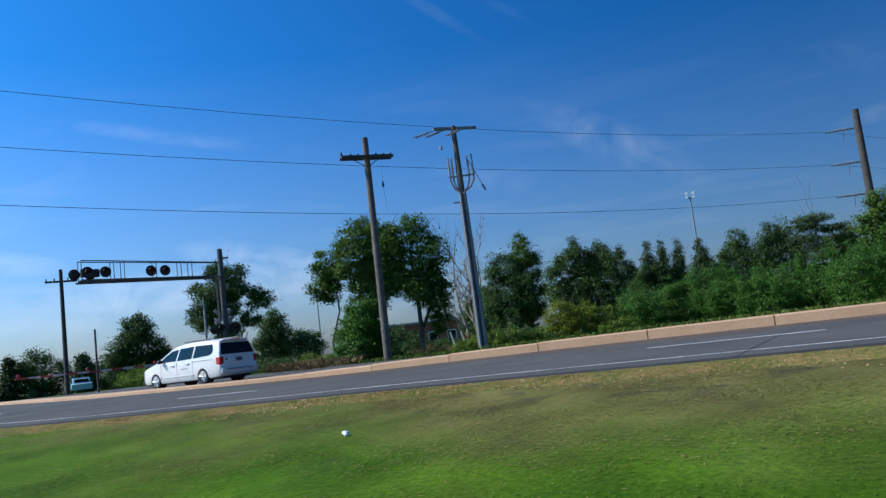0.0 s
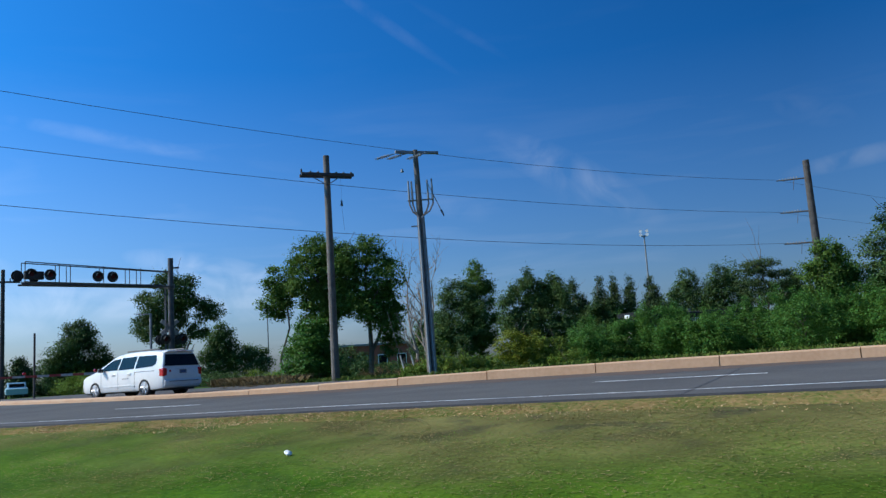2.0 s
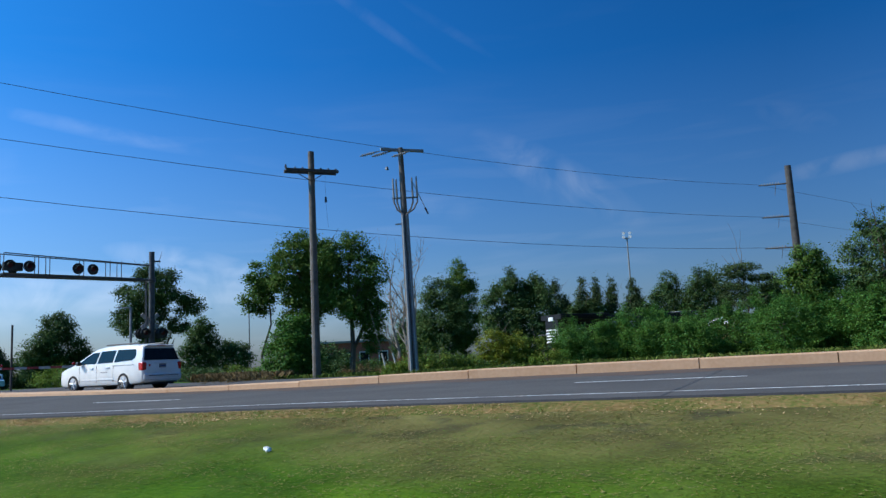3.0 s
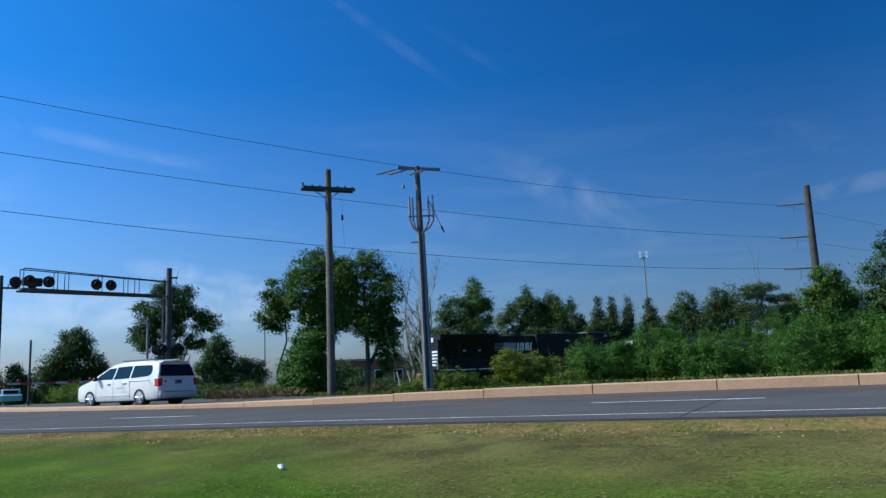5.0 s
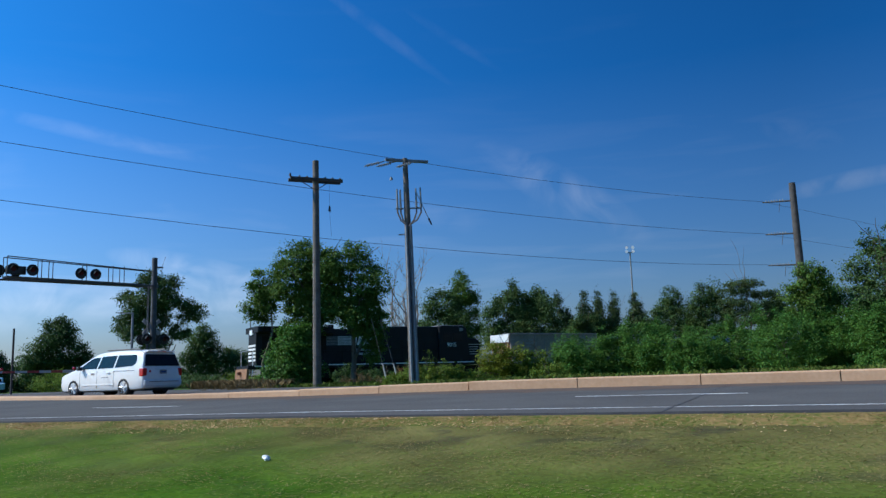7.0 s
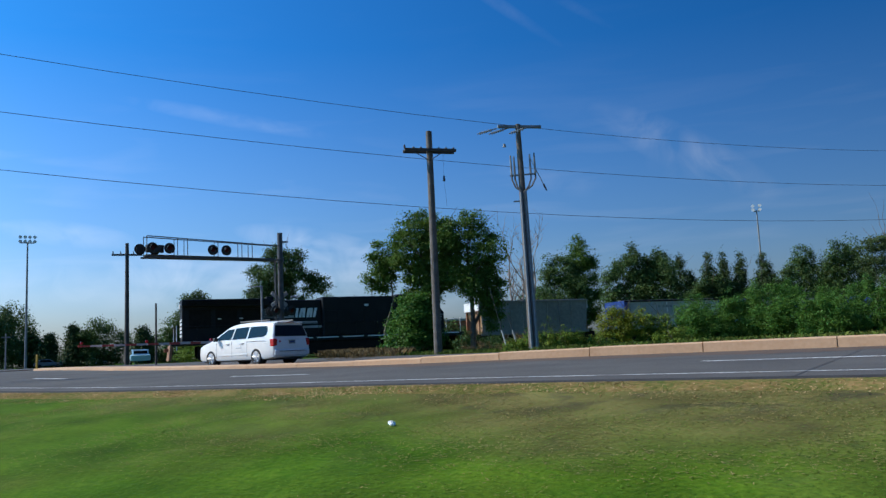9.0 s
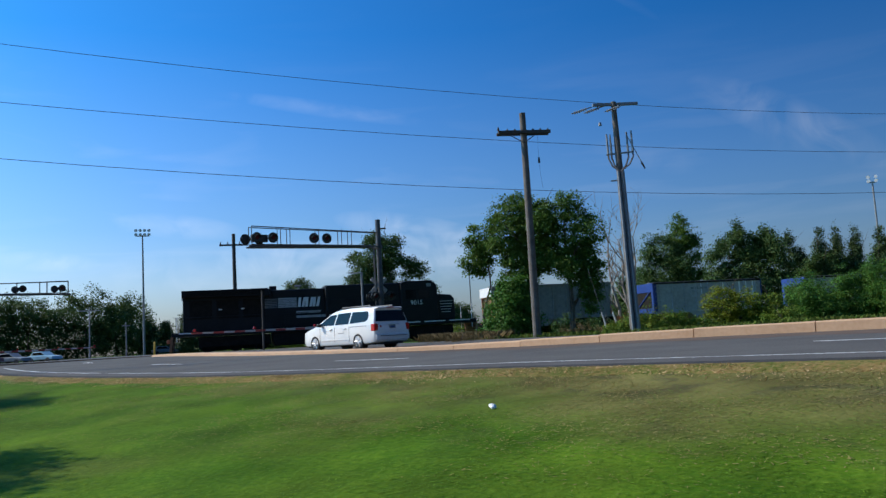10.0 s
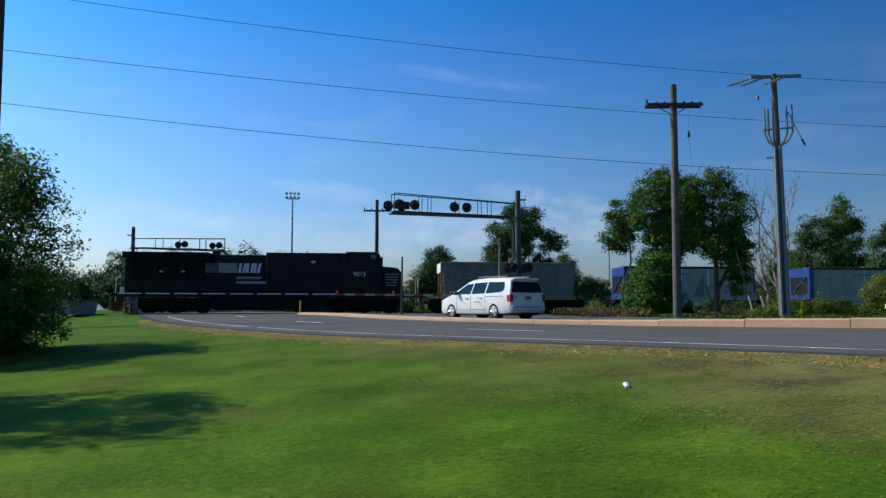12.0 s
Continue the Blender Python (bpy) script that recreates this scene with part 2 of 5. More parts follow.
def ground_z(x, y):
    s, o = road_frame(x, y)
    if o < -0.9:
        edge = road_z(s, -0.9) - 0.03
        fall = 0.097 * (-0.9 - o)
        z = edge - min(fall, 0.7 + 0.15 * (fall - 0.7) if fall > 0.7 else fall)
        z = max(z, -1.15)
        z += 0.62 * math.exp(-((s - 41) / 9.0) ** 2) * smooth(-o, 1.3, 3.4) * (1 - smooth(-o, 8, 16))
        return z + 0.025 * noise.noise((x * 0.45, y * 0.45, 0)) * min(1, -0.9 - o)
    if o < 18.6:
        return road_z(s, o) - 0.03 - 0.15 * smooth(o, -0.6, 1.0) * (1 - smooth(o, 17.2, 18.4))
    base = road_z(s, 18.6) - 0.02
    far = smooth(o, 20, 34)
    z = base * (1 - far) + 0.12 * far
    return z + 0.06 * noise.noise((x * 0.25, y * 0.25, 3)) * smooth(o, 19, 24)


def axis_steps(lo, hi, step, far):
    v = list(np.arange(lo, hi + 0.01, step))
    d = step
    a, b = hi, lo
    while a < far:
        d *= 1.35
        a += d
        b -= d
        v.append(a)
        v.insert(0, b)
    return v


gx, gy = axis_steps(-64, 26, 0.75, 2500), axis_steps(-12, 60, 0.75, 2500)
gv = [(x, y, ground_z(x, y) if abs(x) < 300 and abs(y) < 300 else 0.0) for y in gy for x in gx]
gw = len(gx)
gf = [(j * gw + i, j * gw + i + 1, (j + 1) * gw + i + 1, (j + 1) * gw + i) for j in range(len(gy) - 1) for i in range(gw - 1)]


def lawn_material():
    m = mat("lawn", (0.034, 0.086, 0.004), (0.074, 0.132, 0.009), 0.6, 0.95, 0.6, fine=14, bump_dist=0.03, spec=0.05)
    n, l = m.node_tree.nodes, m.node_tree.links
    bs = n["Principled BSDF"]
    src = bs.inputs["Base Color"].links[0].from_socket
    geo = n.new("ShaderNodeNewGeometry")
    # dry straw-coloured patches, mostly in a worn strip beside the road and to the east
    big = n.new("ShaderNodeTexNoise")
    big.inputs["Scale"].default_value = 0.35
    big.inputs["Detail"].default_value = 6
    l.new(geo.outputs["Position"], big.inputs["Vector"])
    sep = n.new("ShaderNodeSeparateXYZ")
    l.new(geo.outputs["Position"], sep.inputs[0])
    # mottled sward: lighter and darker swathes
    mot = n.new("ShaderNodeTexNoise")
    mot.inputs["Scale"].default_value, mot.inputs["Detail"].default_value = 0.9, 8
    l.new(geo.outputs["Position"], mot.inputs["Vector"])
    motr = n.new("ShaderNodeMapRange")
    motr.inputs["From Min"].default_value, motr.inputs["From Max"].default_value = 0.3, 0.7
    motr.inputs["To Min"].default_value, motr.inputs["To Max"].default_value = 0.66, 1.30
    l.new(mot.outputs[0], motr.inputs[0])
    hs = n.new("ShaderNodeHueSaturation")
    l.new(motr.outputs[0], hs.inputs["Value"])
    wy = n.new("ShaderNodeMapRange")
    wy.inputs["From Min"].default_value, wy.inputs["From Max"].default_value = 5.2, 10.2
    wx = n.new("ShaderNodeMapRange")
    wx.inputs["From Min"].default_value, wx.inputs["From Max"].default_value = -17.0, 1.0
    l.new(sep.outputs["Y"], wy.inputs[0])
    l.new(sep.outputs["X"], wx.inputs[0])
    mul = n.new("ShaderNodeMath")
    mul.operation = "MULTIPLY"
    l.new(wy.outputs[0], mul.inputs[0])
    l.new(wx.outputs[0], mul.inputs[1])
    ma = n.new("ShaderNodeMath")
    ma.operation = "MULTIPLY_ADD"
    ma.inputs[1].default_value = 0.88
    l.new(mul.outputs[0], ma.inputs[0])
    l.new(big.outputs[0], ma.inputs[2])
    mr = n.new("ShaderNodeMapRange")
    mr.inputs["From Min"].default_value, mr.inputs["From Max"].default_value = 0.58, 0.98
    l.new(ma.outputs[0], mr.inputs[0])
    mx = n.new("ShaderNodeMix")
    mx.data_type = "RGBA"
    mx.inputs[7].default_value = (0.128, 0.116, 0.038, 1)
    l.new(mr.outputs[0], mx.inputs[0])
    l.new(src, mx.inputs[6])
    # bare earthy spots among the straw
    spots = n.new("ShaderNodeTexNoise")
    spots.inputs["Scale"].default_value, spots.inputs["Detail"].default_value = 1.3, 7
    l.new(geo.outputs["Position"], spots.inputs["Vector"])
    sr = n.new("ShaderNodeMapRange")
    sr.inputs["From Min"].default_value, sr.inputs["From Max"].default_value = 0.54, 0.63
    l.new(spots.outputs[0], sr.inputs[0])
    sm = n.new("ShaderNodeMath")
    sm.operation = "MULTIPLY"
    l.new(sr.outputs[0], sm.inputs[0])
    l.new(mul.outputs[0], sm.inputs[1])
    mx2 = n.new("ShaderNodeMix")
    mx2.data_type = "RGBA"
    mx2.inputs[7].default_value = (0.052, 0.046, 0.028, 1)
    l.new(sm.outputs[0], mx2.inputs[0])
    l.new(mx.outputs[2], mx2.inputs[6])
    l.new(mx2.outputs[2], hs.inputs["Color"])
    l.new(hs.outputs[0], bs.inputs["Base Color"])
    return m


M_LAWN = lawn_material()
tagged(new("ground", mesh_from("ground", gv, gf, M_LAWN, True)), "mown green lawn with dry straw patches beside the road", "ground", kind="structure")


def ribbon(name, s0, s1, o0, o1, lift, material, step=1.0, no=2):
    ns = max(2, int((s1 - s0) / step) + 1)
    v, f = [], []
    for i in range(ns):
        s = s0 + (s1 - s0) * i / (ns - 1)
        for j in range(no):
            o = o0 + (o1 - o0) * j / (no - 1)
            v.append((*on_road(s, o), road_z(s, o) + lift))
    for i in range(ns - 1):
        for j in range(no - 1):
            a = i * no + j
            f.append((a, a + 1, a + no + 1, a + no))
    return mesh_from(name, v, f, material)


tagged(new("road", ribbon("road", -140, 160, -0.9, 18.0, 0.0, M_ASPHALT, 1.5, 8)), "grey asphalt divided road with faded markings", "road", kind="structure")


def edge_w(s):
    """Width of the asphalt beyond the painted line; it crumbles unevenly."""
    return 1.27 + 0.10 * noise.noise((s * 0.7, 5, 0)) + 0.06 * noise.noise((s * 3.1, 9, 0)) + 0.03 * noise.noise((s * 9.0, 6, 0))


def verge(name, s0, s1, material):
    """The broken edge of the asphalt, falling to the lawn."""
    v, f = [], []
    n = int((s1 - s0) / 0.2)
    for i in range(n + 1):
        s = s0 + (s1 - s0) * i / n
        w = edge_w(s)
        v.append((*on_road(s, -0.88), road_z(s, -0.88) + 0.002))
        v.append((*on_road(s, -w + 0.12), road_z(s, -w) - 0.004))
        v.append((*on_road(s, -w), road_z(s, -w) - 0.02))
        v.append((*on_road(s, -w - 0.06), ground_z(*on_road(s, -w - 0.06)) - 0.10))
    for i in range(n):
        for j in range(3):
            a = i * 4 + j
            f.append((a, a + 1, a + 5, a + 4))
    return mesh_from(name, v, f, material)


M_EDGE = mat("worn_asphalt_edge", (0.026, 0.025, 0.025), (0.055, 0.052, 0.050), 2.5, 0.95, 0.3, fine=40, spec=0.12)
tagged(new("road_edge", verge("road_edge", -100, 90, M_EDGE)), "dark crumbling asphalt edge", "road", kind="structure")


M_TURF = mat("littered_turf", (0.075, 0.10, 0.020), (0.225, 0.15, 0.062), 1.4, 0.95, 0.5, fine=16, spread=0.45, bump_dist=0.03, spec=0.05)


def lip(s, d):
    """Height of the turf d metres beyond the asphalt's edge."""
    o = -edge_w(s) - d
    g = ground_z(*on_road(s, o))
    k = smooth(d, 0.02, 0.5)
    return (road_z(s, o) - 0.016 + 0.018 * smooth(d, 0.0, 0.06)) * (1 - k) + (g + 0.008) * k


def turf_lip(s0, s1):
    """Turf that meets the edge of the asphalt and falls to the lawn."""
    v, f = [], []
    n = int((s1 - s0) / 0.12)
    steps = (0.0, 0.05, 0.2, 0.38, 0.55)
    for i in range(n + 1):
        s = s0 + (s1 - s0) * i / n
        for d in steps:
            v.append((*on_road(s, -edge_w(s) - d), lip(s, d) - (0.03 if d == 0.55 else 0.0)))
    for i in range(n):
        for j in range(4):
            a = i * 5 + j
            f.append((a, a + 5, a + 6, a + 1))
    return mesh_from("turf_edge", v, f, M_TURF, True)


tagged(new("turf_edge", turf_lip(-34, 30)), "ragged turf edge strewn with brown litter beside the asphalt", "grass", kind="structure")
tagged(new("crack_seal", ribbon("crack_seal", -6.2, -6.184, -0.9, 8.3, 0.005, M_SEAL, 0.06, 10)), "dark tar-sealed crack across the road", "road", kind="structure")
lines = [(-130, -22.3, 0), (-22, 16, 0), (16.6, 34, 0)]
for a, b, o in lines:
    tagged(new("edge_line", ribbon("edge_line", a, b, o, o + 0.10, 0.004, M_LINE, 1.2)), "worn white painted edge line", "road marking", kind="structure")
for k in range(-9, 6):
    a = -6.9 + 13.0 * k
    tagged(new("lane_dash", ribbon("lane_dash", a, a + 3.05, 3.6, 3.77, 0.004, M_LINE, 0.5)), "worn white painted lane dash", "road marking", kind="structure")
for k in range(-9, 4):
    a = -2.0 + 13.0 * k
    tagged(new("lane_dash", ribbon("lane_dash", a, a + 3.05, 13.9, 14.01, 0.004, M_LINE, 0.5)), "worn white painted lane dash", "road marking", kind="structure")

M_DIRT = mat("red_dirt", (0.09, 0.066, 0.054), (0.125, 0.09, 0.07), 1.5, 0.95, 0.2, fine=20, spec=0.1)
gv2, gf2 = [], []
for i in range(120):
    s = -34 + 0.42 * i
    w = (1.9 + 1.2 * noise.noise((s * 0.35, 2, 0)) + 0.5 * noise.noise((s * 1.7, 6, 0))) * smooth(i, 0, 20) * (1 - smooth(i, 95, 119)) + 0.02
    for o in (8.41 - w, 8.41):
        gv2.append((*on_road(s, o), road_z(s, o) + 0.004))
for i in range(119):
    gf2.append((2 * i, 2 * i + 1, 2 * i + 3, 2 * i + 2))
tagged(new("gutter_dirt", mesh_from("gutter_dirt", gv2, gf2, M_DIRT)), "reddish dirt washed along the kerb", "dirt", kind="structure")

# median of concrete kerb blocks with open joints
MEDIAN_END = 42.4
median = tagged(new("median"), "low raised concrete median with tan kerb blocks", "median", kind="structure")
s = -70.0
while s < MEDIAN_END - 0.2:
    e = min(s + 2.93, MEDIAN_END)
    o0, o1, h = 8.4, 9.9, 0.245 - 0.12 * smooth(s, -5, 14)
    v, f = [], []
    prof = [(o0, -0.1), (o0 + 0.015, h - 0.03), (o0 + 0.05, h), (o1 - 0.05, h), (o1, h - 0.04), (o1, -0.1)]
    if e >= MEDIAN_END:
        prof = [(o, z * 0.75) for o, z in prof]
    for q in (s + 0.012, e - 0.012):
        for o, z in prof:
            v.append((*on_road(q, o), road_z(q, o0) + z))
    for j in range(5):
        f.append((j, j + 1, j + 7, j + 6))
    f += [(5, 4, 3, 2, 1, 0), (6, 7, 8, 9, 10, 11)]
    ob = new("kerb_block", mesh_from("kerb_block", v, f, M_KERB))
    ob.parent = median
    s = e

# ---- railway ----
U = Vector((-0.578, -0.816, 0)).normalized()   # the way the train runs
NRM = Vector((-U.y, U.x, 0))                     # towards the camera's side
TRACK = Vector((-46.6, 37.9, 0.34))               # rail top, middle of the track
TRACK_YAW = math.degrees(math.atan2(U.y, U.x))


def along(s, side=0.0, up=0.0):
    return TRACK + U * s + NRM * side + Vector((0, 0, up))


# ---- plants ----
def leaves(name, blobs, count, size, material, seed, parent, droop=0.0, label="", gaps=0.0):
    """A crown of small folded leaves set in tufts through the masses (x, y, z, rx, ry, rz), with gaps between sprays."""
    count, size = int(count * 4.4), size * 0.41
    rs = np.random.RandomState(seed)
    BL = np.array(blobs, float)
    w = BL[:, 3] * BL[:, 5] + 0.3 * BL[:, 4] * BL[:, 5]
    nt = max(12, count // 13)
    N = nt * 5
    B = BL[rs.choice(len(BL), N, p=w / w.sum())]
    d = rs.normal(size=(N, 3))
    d /= np.linalg.norm(d, axis=1)[:, None]
    c = B[:, :3] + d * B[:, 3:6] * (rs.uniform(0, 1, N) ** 0.40 * (1 + np.abs(rs.normal(0, 0.07, N))))[:, None]
    span = float(np.sqrt(np.median(BL[:, 3]) * np.median(BL[:, 5])))
    f = np.zeros(N)
    for wave, amp in ((1.2, 1.0), (0.6, 0.9), (0.3, 0.6)):
        for _ in range(5):
            k = rs.normal(size=3)
            k *= 6.283 / (np.linalg.norm(k) * max(0.45, wave * span))
            f += amp * np.sin(c @ k + rs.uniform(0, 6.28)) / 2.2
    keep = np.argsort(-(f + rs.normal(0, 0.45 - 0.3 * gaps, N)))[:int(nt * (2.3 - 1.0 * gaps))]
    keep = rs.permutation(keep)[:nt]
    c, out = c[keep], ((c - B[:, :3]) / B[:, 3:6])[keep]
    pick = rs.randint(0, len(c), count)
    spread = max(size * 2.5, 0.035 * span)
    c = c[pick] + rs.normal(size=(count, 3)) * spread * np.array([1.0, 1.0, 0.62])
    n = out[pick] * 0.55 + np.array([0, 0, 0.75]) + rs.normal(size=(count, 3)) * 0.55
    n /= np.linalg.norm(n, axis=1)[:, None]
    a = np.cross(n, rs.normal(size=(count, 3)))
    a[:, 2] -= droop * 0.5
    a /= np.linalg.norm(a, axis=1)[:, None]
    b = np.cross(n, a)
    b /= np.linalg.norm(b, axis=1)[:, None]
    k = size * rs.uniform(0.6, 1.35, count)[:, None]
    fold = n * k * 0.16
    v = np.stack([c - a * k, c + b * k * 0.6 + fold, c + a * k, c - b * k * 0.6 + fold], 1).reshape(-1, 3)
    me = bpy.data.meshes.new(name)
    me.vertices.add(count * 4)
    me.vertices.foreach_set("co", v.ravel())
    idx = np.arange(count)[:, None] * 4 + np.array([0, 2, 1, 0, 3, 2])
    me.loops.add(count * 6)
    me.loops.foreach_set("vertex_index", idx.ravel())
    me.polygons.add(count * 2)
    me.polygons.foreach_set("loop_start", np.arange(0, count * 6, 3))
    me.polygons.foreach_set("loop_total", np.full(count * 2, 3))
    me.materials.append(material)
    me.update(calc_edges=True)
    ob = new(name, me)
    ob.parent = parent
    return tagged(ob, label)


def limbs(bm, base, top, r, rng, depth, bend=0.25):
    """A tapering limb in bent lengths, with forks."""
    base, top = Vector(base), Vector(top)
    L = (top - base).length
    pts = [base]
    n = 4
    for i in range(1, n + 1):
        p = base.lerp(top, i / n) + Vector((rng.uniform(-1, 1), rng.uniform(-1, 1), rng.uniform(-0.4, 0.4))) * L * bend * 0.16
        pts.append(p)
    for i in range(n):
        ra, rb = r * (1 - 0.75 * i / n), r * (1 - 0.75 * (i + 1) / n)
        tube(bm, pts[i], pts[i + 1], ra, rb, 6 if r > 0.05 else 4, False)
    if depth:
        for i in range(1, n + 1):
            for _ in range(2):
                d = (top - base).normalized()
                side = Vector((rng.uniform(-1, 1), rng.uniform(-1, 1), rng.uniform(0.0, 0.6)))
                limbs(bm, pts[i], pts[i] + (d * 0.6 + side * 0.7).normalized() * L * rng.uniform(0.28, 0.5), r * (1 - 0.75 * i / n) * 0.6 + 0.011, rng, depth - 1, bend)


def tree(name, bearing, dist, height, blobs, count, leaf, material, label, seed, trunk_r=0.22, trunk_h=0.6, category="tree", group="", depth=1, xy=None, trunks=((0, 0),), droop=0.2, bark=None, gaps=0.25):
    """blobs are in metres about the tree's foot: (sideways, depth, height, radii...)."""
    x, y = xy if xy else spot(bearing, dist)
    ob = thing(name, pose(x, y, ground_z(x, y) - 0.05, 0, 0, bearing), label, category, group)
    rng = random.Random(seed)
    for tx, ty in trunks:
        bm = bmesh.new()
        limbs(bm, (tx, ty, 0), (tx + rng.uniform(-0.3, 0.3), ty, height * trunk_h), trunk_r, rng, depth)
        part("trunk", bm, bark or M_BARK, ob)
    if count:
        blobs = [(q[0] * 0.98, q[1], q[2] * 0.97, q[3] * 1.01, q[4], q[5] * 0.99) for q in blobs]
        leaves("crown", blobs, count, leaf, material, seed, ob, droop, gaps=gaps)
    return ob


def clump(seed, cx, cz, w, h, n, k=0.42, depth=None):
    """One leafy mass, w by h round (cx, cz), with smaller lobes round its edge."""
    rng = random.Random(seed)
    d = depth or w * 0.85
    out = [(cx, 0, cz, w * 0.42, d * 0.42, h * 0.42)]
    m = 5 + n // 3
    for i in range(m):
        a = 2 * math.pi * (i + rng.uniform(-0.3, 0.3)) / m
        r = rng.uniform(0.11, 0.27)
        q = 0.52 - r * rng.uniform(0.35, 0.9)
        out.append((cx + math.cos(a) * w * q, rng.uniform(-0.3, 0.3) * d, cz + math.sin(a) * h * q, w * r, d * r, h * r * rng.uniform(0.9, 1.3)))
    return out


def cone_blobs(h, w, n=13):
    """A full narrow spindle that tapers to a ragged point."""
    rng = random.Random(int(h * 100 + w * 10))
    out = []
    for i in range(n):
        k = i / (n - 1)
        r = w * 0.5 * (0.75 + 0.25 * min(1.0, k / 0.3)) * (1.02 - k) ** 0.55 + 0.06
        a = rng.uniform(0, 6.28)
        q = r * rng.uniform(0.05, 0.28)
        out.append((q * math.cos(a), q * math.sin(a), h * (0.06 + 0.90 * k), r * rng.uniform(0.82, 1.05), r * 0.9, h / n * rng.uniform(0.9, 1.25)))
    return out


def spires(seed, w, h, n):
    """Upright leafy shoots standing side by side over a width w."""
    rng = random.Random(seed)
    out = []
    for i in range(n):
        x, k = rng.uniform(-0.5, 0.5) * w, rng.uniform(0.45, 1.0)
        k *= 1 - 0.5 * abs(x / w)
        out.append((x, rng.uniform(-0.4, 0.4), h * k * 0.5, w * rng.uniform(0.06, 0.11), w * 0.1, h * k * 0.5))
    return out


# the large maple by the poles: two domes over a gap, thinner on the west side
maple = clump(11, -1.0, 5.75, 2.7, 3.3, 10) + clump(12, 1.7, 5.3, 3.6, 3.6, 14) + clump(14, 0.15, 6.3, 2.2, 1.6, 6) + clump(15, 0.3, 4.7, 1.9, 3.4, 6) + clump(18, -0.8, 3.8, 1.7, 2.6, 6) + clump(16, 2.3, 3.7, 2.2, 2.2, 7) + clump(17, 2.8, 2.1, 1.0, 2.2, 4)
tree("maple_tree", 33.1, 41.5, 7.4, maple, 16000, 0.145, M_LEAF, "large green maple tree with a broad rounded crown and small gaps", 5, 0.17, 0.75, trunks=((-0.3, 0.2), (1.7, 0)), gaps=0.75)
tree("young_maple", 36.7, 42.5, 6.4, clump(13, 0.1, 5.3, 1.7, 1.7, 5) + clump(19, -0.35, 4.2, 1.5, 1.5, 5), 1900, 0.15, M_LEAF, "slender young maple with a thin straight stem", 15, 0.07, 0.85, depth=0, gaps=1.0)
tree("vine_bush", 34.9, 40.0, 2.8, clump(21, 0, 1.05, 2.6, 2.1, 8, 0.55) + clump(22, 0.1, 2.3, 1.5, 1.7, 5, 0.6), 5600, 0.15, M_LEAF_B, "leafy green vine-covered bush at the foot of the maple", 6, 0.06, 0.6, "bush")
tree("russet_bush", 27.4, 44.0, 1.2, spires(29, 1.7, 1.3, 12), 500, 0.07, M_RUSSET, "dry russet-brown shrub beside the railway", 28, 0.03, 0.7, "bush")
tree("scrub", 30.0, 38.5, 0.9, spires(25, 2.4, 0.9, 14), 450, 0.06, M_DRYWEED, "thin tan scrub beneath the maple", 7, 0.02, 0.5, "bush")
tree("scrub", 38.6, 37.6, 1.0, spires(26, 3.2, 0.8, 30), 1100, 0.05, M_DRYWEED, "tall tan seeding grass beside the road", 27, 0.02, 0.5, "grass")
tree("deciduous_tree", 43.6, 82, 10.6, clump(31, -0.8, 9.0, 5.6, 2.2, 11, 0.42) + clump(44, -0.2, 10.5, 3.8, 1.9, 7) + clump(32, 2.9, 7.6, 2.8, 2.0, 6, 0.42) + clump(33, -2.4, 6.4, 3.2, 2.4, 7, 0.42) + clump(34, -0.5, 7.3, 2.8, 3.0, 6, 0.42) + clump(36, 1.8, 5.6, 2.2, 1.5, 5, 0.42) + clump(37, -0.4, 4.4, 2.6, 2.0, 5, 0.42), 7500, 0.24, M_LEAF_D, "open-crowned dark green tree behind the crossing mast", 8, 0.2, 0.88, gaps=1.0)
tree("deciduous_tree", 49.6, 86, 7.3, clump(35, 0.1, 6.0, 2.7, 2.7, 7) + clump(45, -0.2, 3.7, 4.9, 3.8, 10) + clump(46, 2.5, 2.4, 2.4, 2.4, 6) + clump(47, -1.9, 2.2, 2.6, 2.6, 6), 6000, 0.24, M_LEAF_D, "pointed dark green tree beyond the railway", 9, 0.16, 0.62)
tree("evergreen_tree", 40.1, 76, 5.6, clump(39, -0.9, 3.9, 2.8, 3.0, 7) + clump(38, 1.5, 2.0, 3.6, 2.9, 8) + clump(48, -1.6, 2.0, 3.0, 3.2, 7), 6200, 0.2, M_LEAF_D, "low rounded dark green tree beyond the railway", 10, 0.14, 0.5)
tree("bare_tree", 26.9, 72, 10.0, [(0, 0, 5, 2, 1.5, 3)], 60, 0.12, M_LEAF_D, "leafless grey dead tree with fine branches", 14, 0.17, 0.8, depth=2, bark=mat("dead_bark", (0.16, 0.13, 0.11), (0.28, 0.24, 0.2), 5, 0.95, 0.3), trunks=((0, 0), (-0.9, 0.4), (0.7, -0.3)))
